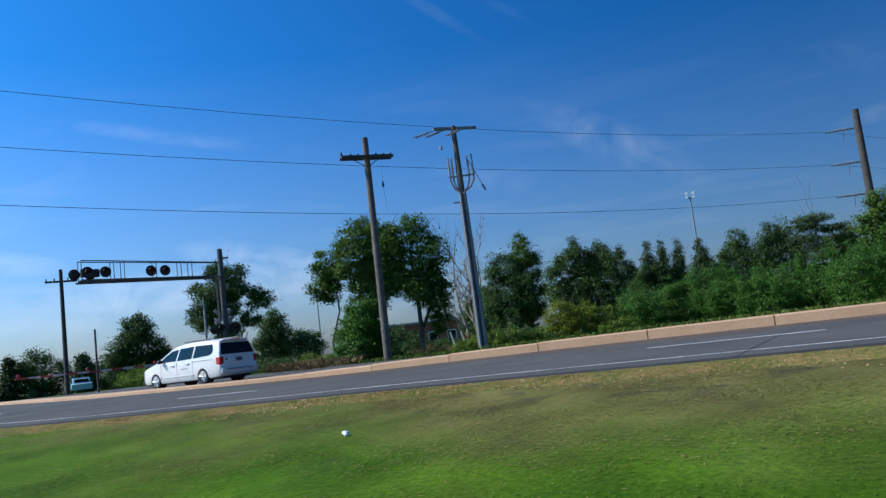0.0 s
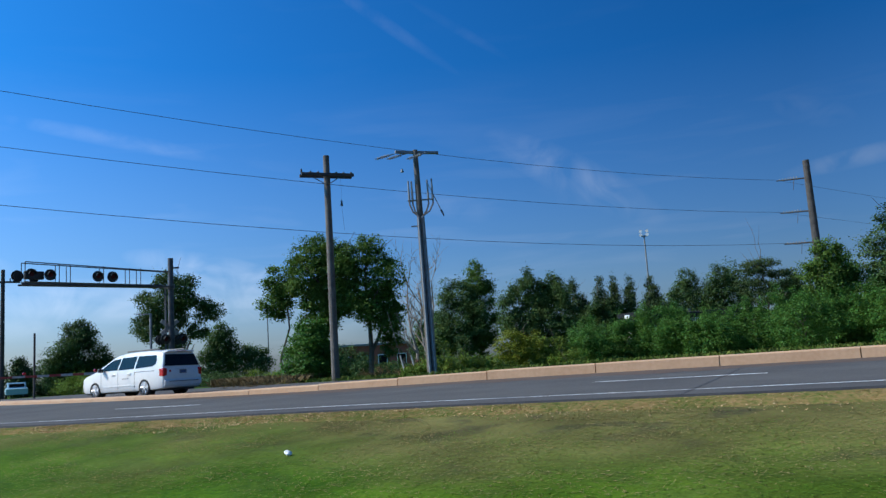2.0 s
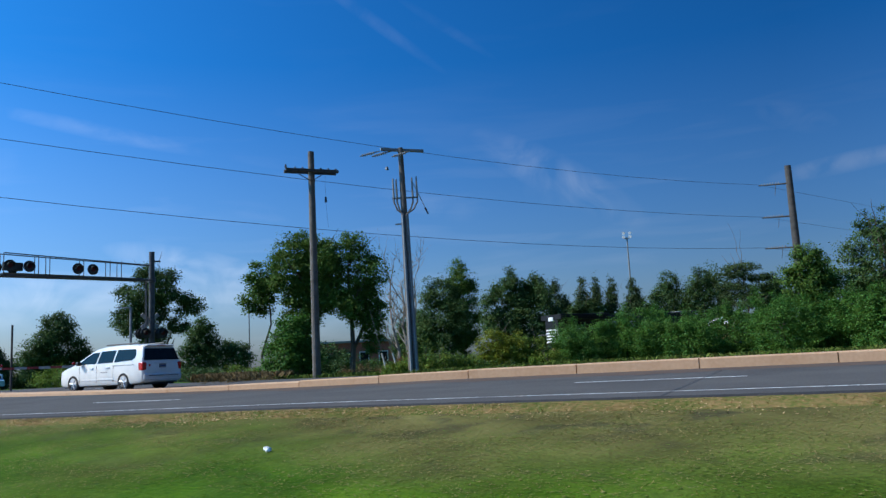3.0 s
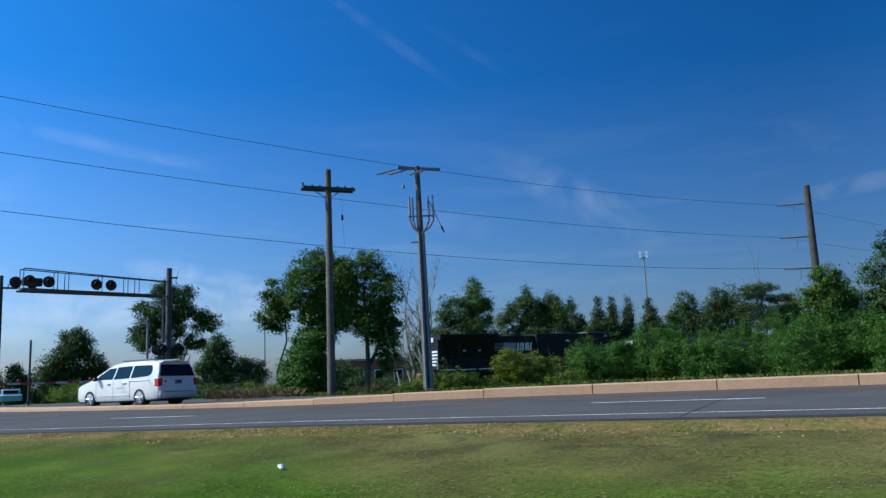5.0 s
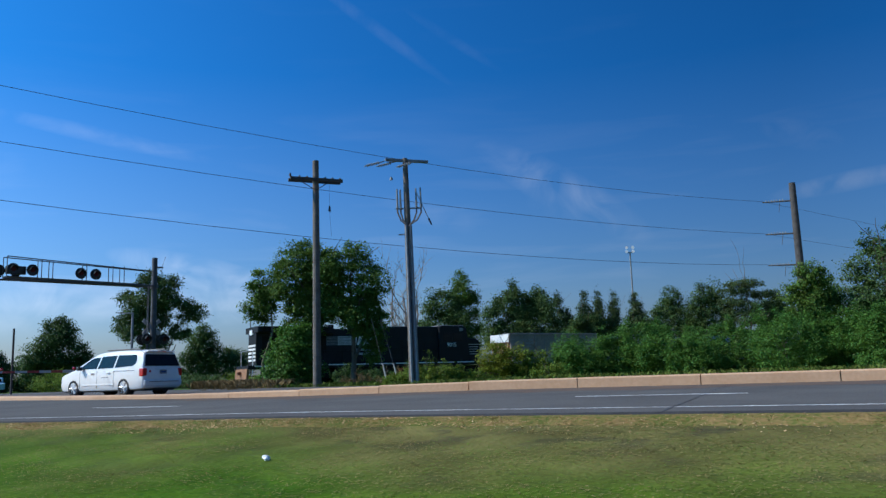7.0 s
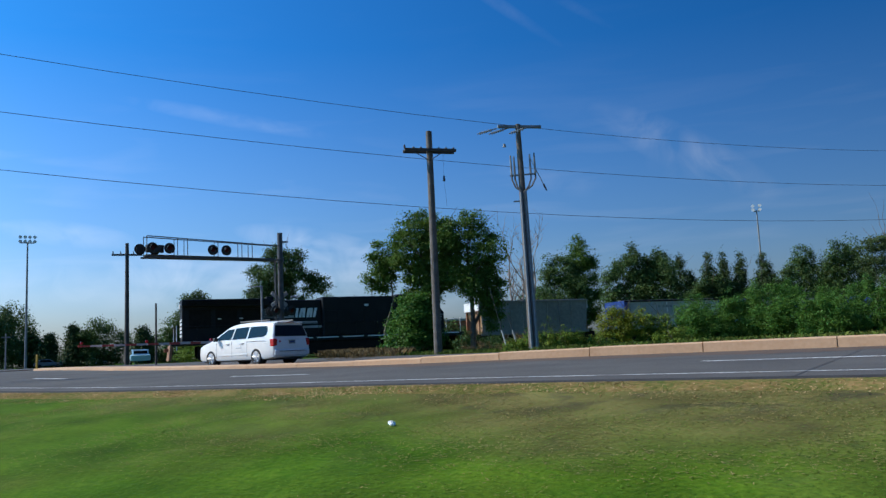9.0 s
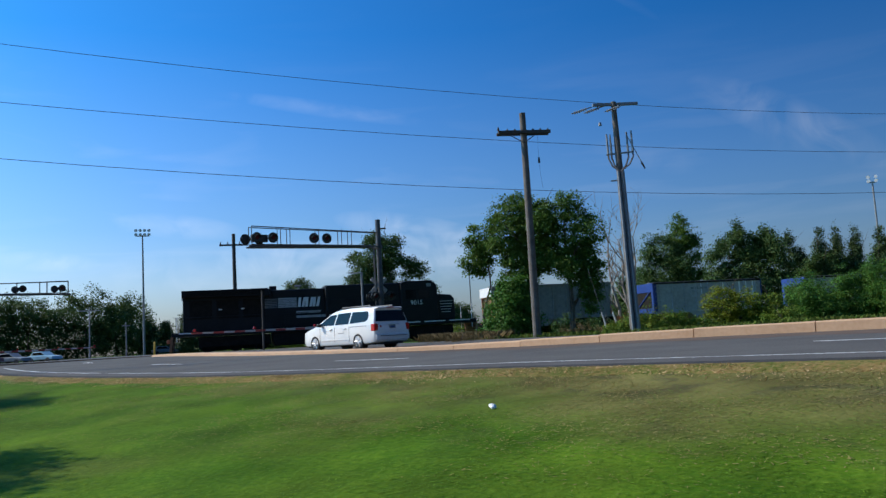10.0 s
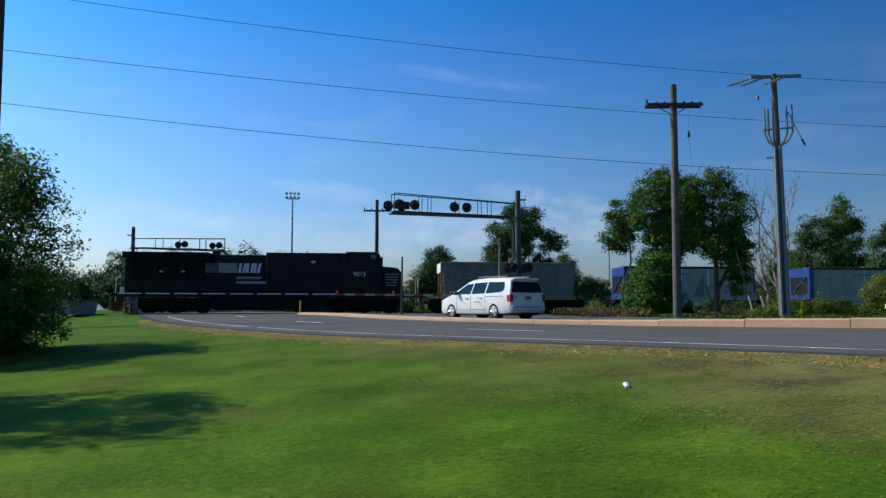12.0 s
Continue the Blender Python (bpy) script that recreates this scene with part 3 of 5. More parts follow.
for k, (b, d, h, w) in enumerate([(24.4, 92, 9.9, 5.1), (22.8, 94, 11.9, 3.5), (19.8, 84, 9.3, 4.4), (17.9, 84, 9.0, 4.4), (8.6, 96, 8.9, 5.4), (6.2, 96, 9.8, 4.8), (2.0, 98, 8.2, 3.6), (26.2, 95, 6.1, 4.9), (14.4, 90, 6.4, 5.0), (10.6, 94, 6.6, 5.0)]):
    tree("deciduous_tree", b, d, h, clump(40 + k, 0, h * 0.56, w, h * 0.86, 12, 0.48), 6500, 0.24, M_LEAF_D if k != 1 else M_LEAF, "dark green broadleaf tree in the row beyond the railway", 40 + k, 0.15, 0.66, group="trees beyond the railway")
for k, (b, d, h, w) in enumerate([(14.45, 90, 9.5, 2.7), (13.5, 92, 9.9, 2.3), (12.45, 92, 9.4, 2.4), (11.0, 92, 9.2, 3.6), (15.6, 93, 7.6, 3.4), (16.3, 92, 9.8, 4.2)]):
    tree("evergreen_tree", b, d, h, cone_blobs(h, w), 4200, 0.2, M_CONIFER, "narrow pointed dark conifer in the row beyond the railway", 60 + k, 0.1, 0.75, group="conifers beyond the railway")
# a layered pine with flat sprays
pine = [(0.1, 0, 9.7, 1.9, 1.5, 0.5), (-0.9, 0, 9.0, 1.7, 1.3, 0.4), (1.5, 0.3, 8.5, 2.0, 1.3, 0.4), (-1.4, 0, 7.8, 1.6, 1.2, 0.45), (0.9, 0, 7.3, 2.1, 1.4, 0.4), (-0.6, 0.2, 6.6, 2.2, 1.4, 0.45), (1.9, 0, 6.3, 1.5, 1.1, 0.35), (0.2, 0, 5.6, 2.4, 1.5, 0.5)]
tree("pine_tree", 3.9, 94, 10.6, pine, 4200, 0.2, M_CONIFER, "layered pine with flat dark sprays and gaps", 70, 0.13, 0.95)
for k, (b, d, w, h) in enumerate(((30.6, 58, 3.2, 1.9), (28.4, 60, 2.6, 1.6), (26.6, 57, 2.4, 1.9))):
    tree("scrub", b, d, h, spires(131 + k, w, h, 14), 900, 0.13, M_LEAF_D, "straggling dark scrub beyond the rails", 131 + k, 0.03, 0.7, "bush", "scrub beyond the rails", gaps=0.8)
tree("scrub_tree", 33.0, 67, 2.6, clump(130, 0, 1.2, 5.0, 2.4, 12, 0.45), 3000, 0.2, M_LEAF_D, "dark green scrub tree beyond the railway", 130, 0.1, 0.7)
# the tall hedge row of bushes between the far carriageway and the railway
rng = random.Random(4)
tree("bush", 15.7, 41.0, 2.5, spires(79, 2.2, 2.7, 12) + clump(78, 0.2, 1.1, 2.2, 2.2, 7), 2600, 0.10, M_LEAF_B, "bright green roadside bush with upright shoots", 79, 0.04, 0.6, "bush", "roadside bushes")
for k in range(17):
    b = 14.6 - k * 1.45
    d = 41 - k * 0.25 + rng.uniform(-1.5, 1.5)
    h = 2.0 + rng.uniform(-0.45, 0.5) + (0.3 if k > 8 else 0)
    w = rng.uniform(2.4, 3.2)
    tree("bush", b, d, h, clump(80 + k, 0, h * 0.47, w, h * 0.94, 8, 0.5) + [(rng.uniform(-1.2, 1.2), rng.uniform(-0.6, 0.6), h * rng.uniform(0.85, 1.08), 0.16, 0.16, 0.5) for _ in range(6)], 3400, 0.10, M_LEAF_B, "bright green roadside bush in a thick row", 80 + k, 0.04, 0.6, "bush", "roadside bushes")
tree("young_tree", -0.2, 42, 4.9, clump(101, 0, 3.4, 2.2, 3.0, 8, 0.5), 4200, 0.13, M_LEAF, "young green tree above the roadside bushes", 101, 0.07, 0.8)
tree("young_tree", -4.6, 43, 7.0, clump(102, 0, 3.8, 3.7, 5.8, 14, 0.48), 8000, 0.14, M_LEAF_D, "tall dark green tree above the roadside bushes", 102, 0.11, 0.8)
tree("young_tree", -1.9, 45, 4.6, clump(103, 0, 2.6, 3.4, 3.6, 9, 0.48), 4200, 0.14, M_LEAF, "green tree behind the roadside bushes", 103, 0.08, 0.8)
tree("yellow_bush", 20.4, 40, 2.7, clump(110, -0.3, 1.0, 1.9, 1.9, 7) + spires(112, 2.4, 3.0, 13), 2100, 0.11, M_LEAF_Y, "yellowing shrub with straggling shoots beside the railway", 110, 0.04, 0.7, "bush", gaps=0.8)
tree("yellow_bush", 18.2, 40.5, 2.2, clump(111, 0, 0.8, 1.5, 1.5, 7) + spires(113, 2.0, 2.7, 11), 1700, 0.11, M_WEED, "yellow-green shrub with tall thin shoots beside the railway", 111, 0.04, 0.7, "bush", gaps=0.8)
for k, (b, d, h, w) in enumerate([(25.6, 36.5, 1.5, 2.0), (24.2, 37, 1.2, 1.7), (27.4, 36, 0.8, 1.3), (17.0, 38.5, 1.2, 1.6), (22.4, 37.5, 0.7, 1.6)]):
    tree("weed_clump", b, d, h, spires(120 + k, w, h, 16), 700, 0.10, M_WEED, "rank upright green weeds at the road's far edge", 120 + k, 0.02, 0.6, "weeds", "roadside weeds")
# low scrub along the far side of the railway
rng = random.Random(9)
for k in range(24):
    q = TRACK - NRM * (4.5 + rng.uniform(0, 2.5)) + U * (-64 + 4.1 * k + rng.uniform(-1, 1))
    if road_frame(q.x, q.y)[1] < 19.5:
        continue
    h = rng.uniform(1.1, 1.7)
    tree("scrub", 40, 0, h, clump(200 + k, 0, h * 0.45, 4.6, h, 8, 0.5), 1500, 0.14, M_LEAF_D if k % 3 else M_WEED, "low dark scrub beyond the rails", 200 + k, 0.03, 0.6, "bush", "scrub beyond the rails", xy=(q.x, q.y))


def blades(name, places, h, w, material, seed, label, category, lie=0.35):
    """Grass: one bent blade (two triangles) at each place (x, y)."""
    rs = np.random.RandomState(seed)
    P = np.array([(x, y, ground_z(x, y)) for x, y in places])
    n = len(P)
    a = rs.uniform(0, 6.283, n)
    d = np.stack([np.cos(a), np.sin(a), np.zeros(n)], 1)
    hh = h * rs.uniform(0.5, 1.3, n)[:, None]
    ww = w * rs.uniform(0.7, 1.4, n)[:, None]
    lean = rs.normal(0, lie, (n, 3)) * [1, 1, 0]
    up = np.array([0, 0, 1.0])
    v = np.stack([P - d * ww, P + d * ww, P + (up + lean * 0.4) * hh * 0.55 + d * ww * 0.6, P + (up * 0.85 + lean) * hh], 1).reshape(-1, 3)
    me = bpy.data.meshes.new(name)
    me.vertices.add(n * 4)
    me.vertices.foreach_set("co", v.ravel())
    q = v.reshape(n, 4, 3)
    nn = np.cross(q[:, 1] - q[:, 0], q[:, 2] - q[:, 0])
    south = (nn * (np.array([0.0, 0.0, 0.5]) - P)).sum(1) < 0
    idx = np.where(south[:, None], np.array([0, 2, 1, 0, 3, 2]), np.array([0, 1, 2, 0, 2, 3])) + np.arange(n)[:, None] * 4
    me.loops.add(n * 6)
    me.loops.foreach_set("vertex_index", idx.ravel())
    me.polygons.add(n * 2)
    me.polygons.foreach_set("loop_start", np.arange(0, n * 6, 3))
    me.polygons.foreach_set("loop_total", np.full(n * 2, 3))
    me.materials.append(material)
    me.update(calc_edges=True)
    return tagged(new(name, me), label, category, kind="stuff")


def lip_z(x, y):
    """Height of the turf beside the asphalt, far below where there is none."""
    s, o = road_frame(x, y)
    d = -edge_w(s) - o
    return lip(s, d) + 0.006 if 0 < d < 0.55 and -34 < s < 30 else -9


def flakes(name, places, length, w, material, seed, label, category, tilt=0.25):
    """Short blades and dead leaves that lie on the sward, one tilted quad at each place (x, y)."""
    rs = np.random.RandomState(seed)
    P = np.array([(x, y, max(ground_z(x, y) + 0.012, lip_z(x, y))) for x, y in places])
    n = len(P)
    a = rs.uniform(0, 6.283, n)
    d = np.stack([np.cos(a), np.sin(a), rs.normal(0, tilt, n)], 1) * (length * rs.uniform(0.5, 1.4, n))[:, None]
    e = np.stack([-np.sin(a), np.cos(a), rs.normal(0, tilt, n)], 1) * (w * rs.uniform(0.6, 1.4, n))[:, None]
    v = np.stack([P - d, P + e - d * 0.2, P + d, P - e + d * 0.1], 1).reshape(-1, 3)
    me = bpy.data.meshes.new(name)
    me.from_pydata(v.tolist(), [], [(4 * i + 3, 4 * i + 2, 4 * i + 1, 4 * i) for i in range(n)])
    me.materials.append(material)
    me.update()
    return tagged(new(name, me), label, category, kind="stuff")


rng = random.Random(21)
M_GRASS = mat("grass_blades", (0.050, 0.118, 0.007), (0.106, 0.175, 0.015), 0.5, 0.8, 0, fine=6, island=0.3, translucent=0.04, spec=0.1)
M_STRAW = mat("dry_straw", (0.15, 0.125, 0.045), (0.26, 0.20, 0.085), 1, 0.9, 0, fine=5, island=0.3, translucent=0.05, spec=0.1)
M_ROUGH = mat("rough_grass", (0.05, 0.095, 0.012), (0.13, 0.15, 0.035), 0.6, 0.85, 0, fine=5, island=0.35, translucent=0.1, spec=0.1)
M_DEBRIS = mat("dead_leaves", (0.34, 0.20, 0.10), (0.54, 0.38, 0.21), 2, 0.9, 0, fine=9, island=0.4, spec=0.1)


def strew(n, s0, s1, o0, o1, pick=None):
    out = []
    while len(out) < n:
        s, o = rng.uniform(s0, s1), rng.uniform(o0, o1)
        if pick is None or pick(s, o) > rng.random():
            out.append(on_road(s, o))
    return out


def sward(s, o):
    return 0.35 + 0.65 * smooth(noise.noise((s * 0.7, o * 0.9, 1)), -0.3, 0.25)


def straw(s, o):
    return max(0.0, 1 - (-o - 1.2) / 5.5) * (0.2 + 0.8 * smooth(-s, -14, 4)) * smooth(noise.noise((s * 0.6, o * 0.9, 4)), -0.25, 0.2)


flakes("lawn_grass", strew(170000, -17, 28, -10.2, -1.4, sward), 0.019, 0.0036, M_GRASS, 1, "short mown green grass blades", "grass", 0.13)
flakes("dry_grass", strew(65000, -18, 24, -7.0, -1.35, straw), 0.022, 0.0040, M_STRAW, 2, "straw-coloured dry grass beside the road", "grass", 0.14)
flakes("fallen_leaves", strew(17000, -30, 27, -2.3, -1.36, lambda s, o: (0.12 + 0.88 * (noise.noise((s * 0.45, o * 0.9, 7)) > 0.02)) * (1 - 0.75 * smooth(-o, 1.5, 2.2)) * (0.18 + 0.82 * smooth(s, -7, 3))), 0.016, 0.007, M_DEBRIS, 3, "brown dead leaves and straw along the road edge", "debris")
blades("tall_weeds", strew(11000, -52, 20, 18.1, 20.8), 0.20, 0.010, M_ROUGH, 4, "rough green grass along the far verge", "grass", 0.35)
blades("dry_weeds", strew(7000, 17.5, 25, 18.3, 20.9), 0.42, 0.006, M_DRYWEED, 5, "tall dry brown grass along the far verge", "grass", 0.3)

# trees far down the road to the west
for k, (b, d, h, w, c) in enumerate([(53.0, 140, 6.2, 5, 1), (55.4, 150, 7.4, 8, 0), (57.2, 150, 7.0, 6, 1), (58.6, 160, 6.2, 5.5, 1), (56.3, 156, 6.4, 5, 1), (59.6, 165, 6.6, 8, 1), (61.6, 150, 9.6, 7, 0), (60.6, 165, 11.2, 8, 0), (63.4, 150, 12.0, 8, 0), (65.0, 155, 11.5, 9, 0), (66.8, 150, 10.5, 9, 0), (68.6, 150, 11.0, 9, 0), (70.6, 140, 9.0, 8, 0), (72.5, 140, 7.0, 9, 0), (74.6, 130, 7.0, 9, 0), (77.0, 130, 8.0, 9, 0), (80.0, 120, 8.0, 9, 0), (51.0, 150, 5.2, 9, 0)]):
    bl = cone_blobs(h, w * 0.7) if c else clump(140 + k, 0, h * 0.47, w * 1.1, h * 1.02, 12, 0.5)
    tree("distant_tree", b, d, h, bl, 2600, 0.42, M_CONIFER if c else M_LEAF_D, "distant dark green tree beyond the crossing", 140 + k, 0.2, 0.6, "tree", "distant trees")
# the trees beside the lawn to the west, one of them only casting its shade into view
tree("lawn_tree", 0, 0, 6.2, clump(170, 0, 2.9, 7.0, 5.6, 24, 0.36), 20000, 0.125, M_LEAF, "broad green tree standing on the lawn", 170, 0.16, 0.75, xy=(-24.6, 4.7))
tree("lawn_tree", 0, 0, 8.0, clump(171, 0, 4.6, 9.2, 6.2, 20, 0.38), 30000, 0.17, M_LEAF, "broad green tree standing on the lawn", 171, 0.18, 0.75, xy=(-19.6, -3.2))


# ---- poles and wires ----
def wire(name, pts, r, label, parent=None):
    bm = bmesh.new()
    rings = []
    for i, p in enumerate(pts):
        d = Vector(pts[min(i + 1, len(pts) - 1)]) - Vector(pts[max(i - 1, 0)])
        q = d.to_track_quat("Z", "Y")
        rings.append([bm.verts.new(Vector(p) + q @ Vector((r * math.cos(k * 1.2566), r * math.sin(k * 1.2566), 0))) for k in range(5)])
    for a, b in zip(rings, rings[1:]):
        for k in range(5):
            bm.faces.new((a[k], a[(k + 1) % 5], b[(k + 1) % 5], b[k]))
    ob = part(name, bm, M_WIRE, parent)
    return tagged(ob, label, "" if parent else "cable")


def sag(a, b, drop, n=14):
    a, b = Vector(a), Vector(b)
    return [a.lerp(b, i / n) - Vector((0, 0, drop * 4 * (i / n) * (1 - i / n))) for i in range(n + 1)]


# wooden pole with one heavy double crossarm
px, py = spot(33.2, 36.8)
pz = ground_z(px, py)
pole1 = thing("utility_pole", pose(px, py, pz - 0.1, 0, 0, 33.2), "weathered wooden utility pole with a dark crossarm of insulators", "utility pole")
part("post", tubed((0, 0, 0), (0, 0, 10.55 - pz + 0.1), 0.19, 0.14, 14), M_POLE, pole1)
ah = 9.72 - pz
for y in (-0.2, 0.2):
    part("crossarm", boxed(-1.22, 1.22, y - 0.06, y + 0.06, ah - 0.07, ah + 0.07, 0.008, pose(0, 0, 0, 0, 0, 14)), M_DARKPOLE, pole1)
for x in (-1.18, -0.75, -0.4, 0.45, 0.8, 1.15):
    bm = tubed((0, 0, 0), (0, 0, 0.09), 0.03, 0.03)
    tube(bm, (0, 0, 0.08), (0, 0, 0.22 if x < -1 else 0.13), 0.06, 0.035)
    bmesh.ops.transform(bm, matrix=pose(0, 0, 0, 0, 0, 14) @ pose(x, 0, ah + 0.06), verts=bm.verts)
    part("insulator", bm, M_BLACK, pole1)
for x in (-0.7, 0.7):
    part("brace", tubed((x, -0.16, ah - 0.05), (0, -0.18, ah - 0.5), 0.02), M_DARKPOLE, pole1)
part("guy_insulator", tubed((0.62, 0, ah - 1.45), (0.62, 0, ah - 1.2), 0.06, 0.04), M_BLACK, pole1)
wire("drop_wire", [(0.62, 0, ah), (0.62, 0, ah - 1.5), (0.7, 0, ah - 2.6)], 0.005, "", pole1)

# riser pole with a dead-end arm, cable terminations and conduits
px, py = spot(26.5, 35.4)
pz = ground_z(px, py)
pole2 = thing("utility_pole", pose(px, py, pz - 0.1, 0, -0.9, 26.5), "tall grey wooden riser pole with cable terminations and conduits", "utility pole")
H2 = 10.36 - pz
part("post", tubed((0, 0, 0), (0, 0, H2), 0.22, 0.11, 14), M_POLE, pole2)
part("crossarm", boxed(-0.95, 1.05, -0.07, 0.07, H2 - 0.16, H2 - 0.04, 0.008, pose(-0.08, 0, 0, 0, 0.6, 17)), M_GREY, pole2)
for k, (x, z) in enumerate(((-0.95, 0), (-0.42, -0.1), (0.45, -0.25))):
    bm = tubed((x, 0, H2 - 0.1 + z * 0.3), (x - 0.85, -0.5, H2 - 0.42 + z * 0.4), 0.025)
    for i in range(6):
        c = Vector((x, 0, H2 - 0.1 + z * 0.3)).lerp(Vector((x - 0.85, -0.5, H2 - 0.42 + z * 0.4)), 0.3 + 0.11 * i)
        tube(bm, c + Vector((0.02, 0, 0)), c - Vector((0.02, 0.012, 0.008)), 0.065, 0.065)
    part("strain_insulator", bm, M_GREY, pole2)
part("cutout", tubed((-0.65, -0.1, H2 - 1.0), (-0.65, -0.1, H2 - 0.86), 0.08, 0.05), M_GREY, pole2)
for x in (-0.42, -0.28, 0.42, 0.62):
    part("cable_termination", tubed((x, -0.08, H2 - 2.3), (x, -0.08, H2 - 1.5 + abs(x) * 0.2), 0.05, 0.035), M_GREY, pole2)
for x, dx in ((-0.42, -0.05), (-0.28, -0.02), (0.42, 0.08), (0.62, 0.1)):
    wire("riser_cable", [(x, -0.08, H2 - 1.9), (x, -0.09, H2 - 2.5), (x * 0.7, -0.15, H2 - 2.85), (dx, -0.22, H2 - 3.1), (dx, -0.24, 0.3)], 0.04, "black riser cable", pole2)
part("bracket", boxed(-0.5, 0.66, -0.1, -0.02, H2 - 2.34, H2 - 2.28), M_METAL, pole2)
part("conduit", tubed((0.14, -0.2, 0), (0.1, -0.17, H2 - 3.1), 0.09, 0.09), M_GREY, pole2)
part("conduit", tubed((-0.08, -0.26, 0), (-0.06, -0.2, H2 - 3.1), 0.07, 0.07), M_GREY, pole2)
part("side_bracket", boxed(-0.42, -0.1, -0.05, 0, H2 - 3.5, H2 - 3.44), M_METAL, pole2)


part("strain_guy", tubed((0.42, -0.1, H2 - 1.55), (0.98, -0.1, H2 - 2.9), 0.018), M_METAL, pole2, "pale strain guy")
part("guy_insulator", tubed((0.94, -0.1, H2 - 2.82), (1.06, -0.1, H2 - 3.1), 0.045, 0.03), M_BLACK, pole2)


# tall transmission poles with three arms on one side
def transmission_pole(x, y, top, arms, yaw, arm_len, r):
    z0 = ground_z(x, y)
    p = thing("transmission_pole", pose(x, y, z0 - 0.1, 0, 0, yaw), "tall dark wooden transmission pole with three side arms", "utility pole", "transmission poles")
    part("post", tubed((0, 0, 0), (0, 0, top - z0), r, r * 0.72, 14), M_DARKPOLE, p)
    for a in arms:
        part("arm", tubed((0, 0, a - z0 - 0.08), (-arm_len, 0, a - z0 + 0.02), 0.075, 0.045), M_DARKPOLE, p)
        for i in range(7):
            part("insulator", tubed((-arm_len * (0.35 + 0.09 * i), 0, a - z0 - 0.02), (-arm_len * (0.35 + 0.09 * i), 0, a - z0 + 0.16), 0.05, 0.03), M_GREY, p)
        part("jumper", tubed((-arm_len * 0.5, 0, a - z0 - 0.95), (-arm_len * 0.45, 0, a - z0 - 0.1), 0.02), M_WIRE, p)
    return p


P3, P4 = (-0.4, 72.0), spot(78.6, 41.0)
A3, A4 = (14.2, 11.45, 8.85), (14.75, 12.05, 9.65)
transmission_pole(*P3, 15.6, A3, -1, 2.4, 0.36)
transmission_pole(*P4, 16.8, A4, 150, 0.7, 0.24)
p3tip = Vector((P3[0] - 2.4, P3[1], 0))
p4tip = Vector((P4[0] + 0.6, P4[1] - 0.3, 0))
for a, b, drop in zip(A3, A4, (1.45, 1.15, 1.3)):
    wire("power_line", sag(p3tip + Vector((0, 0, a)), p4tip + Vector((0, 0, b)), drop), 0.014, "black overhead power line sagging between poles")
    wire("power_line", sag(p3tip + Vector((0, 0, a)), Vector((60, 190, a + 1.5)), 0.8), 0.011, "black overhead power line sagging between poles")
    wire("power_line", sag(p4tip + Vector((0, 0, b)), Vector((-78, -60, b)), 1.2), 0.017, "black overhead power line sagging between poles")

# wooden pole beyond the railway
px, py = spot(54.0, 72)
pz = ground_z(px, py)
pole0 = thing("utility_pole", pose(px, py, pz - 0.1, 0, 0, 54), "dark wooden utility pole with a single crossarm", "utility pole")
part("post", tubed((0, 0, 0), (0, 0, 10.5 - pz), 0.2, 0.14, 12), M_DARKPOLE, pole0)
part("crossarm", boxed(-1.2, 1.2, -0.06, 0.06, 9.45 - pz, 9.6 - pz, 0.01), M_DARKPOLE, pole0)
for x in (-1.1, -0.5, 0.5, 1.1):
    part("insulator", tubed((x, 0, 9.6 - pz), (x, 0, 9.82 - pz), 0.06, 0.04), M_GREY, pole0)


def floodlight(b, d, top, w, rows=(0.1, 0.65), heads=(-1, -0.33, 0.33, 1)):
    x, y = spot(b, d)
    z0 = ground_z(x, y)
    f = thing("floodlight_mast", pose(x, y, z0 - 0.1, 0, 0, b), "tall slender grey floodlight mast with white lamp heads", "floodlight", "floodlights")
    part("mast", tubed((0, 0, 0), (0, 0, top - z0), 0.16, 0.09, 10), M_GREY, f)
    part("lamp_bar", tubed((-w, 0, top - z0 - 0.1), (w, 0, top - z0 - 0.1), 0.07), M_GREY, f)
    for k in heads:
        x = w * k
        for zz in rows:
            bm = tubed((x, 0.25, top - z0 + zz), (x, -0.25, top - z0 + zz - 0.05), 0.12, 0.21, 10)
            part("lamp_head", bm, M_WHITE, f)
    return f


M_WHITE = mat("white_paint", (0.72, 0.73, 0.74), (0.82, 0.82, 0.82), 2, 0.35, 0.02)
for b_, d_, top_, arm_ in ((37.7, 110, 9.8, 0), (63.2, 110, 6.6, 1.2), (61.0, 112, 4.6, 0.5)):
    x, y = spot(b_, d_)
    p = thing("distant_pole", pose(x, y, ground_z(x, y) - 0.1, 0, 0, b_), "slender grey pole far behind the trees", "utility pole", "distant poles")
    part("post", tubed((0, 0, 0), (0, 0, top_), 0.1, 0.07, 8), M_GREY, p)
    if arm_:
        part("crossarm", boxed(-arm_, arm_, -0.06, 0.06, top_ - 0.5, top_ - 0.36), M_GREY, p)
floodlight(59.9, 112, 16.0, 0.8)
floodlight(11.1, 112, 16.6, 0.42, (0.1, 0.6), (-1, 1))


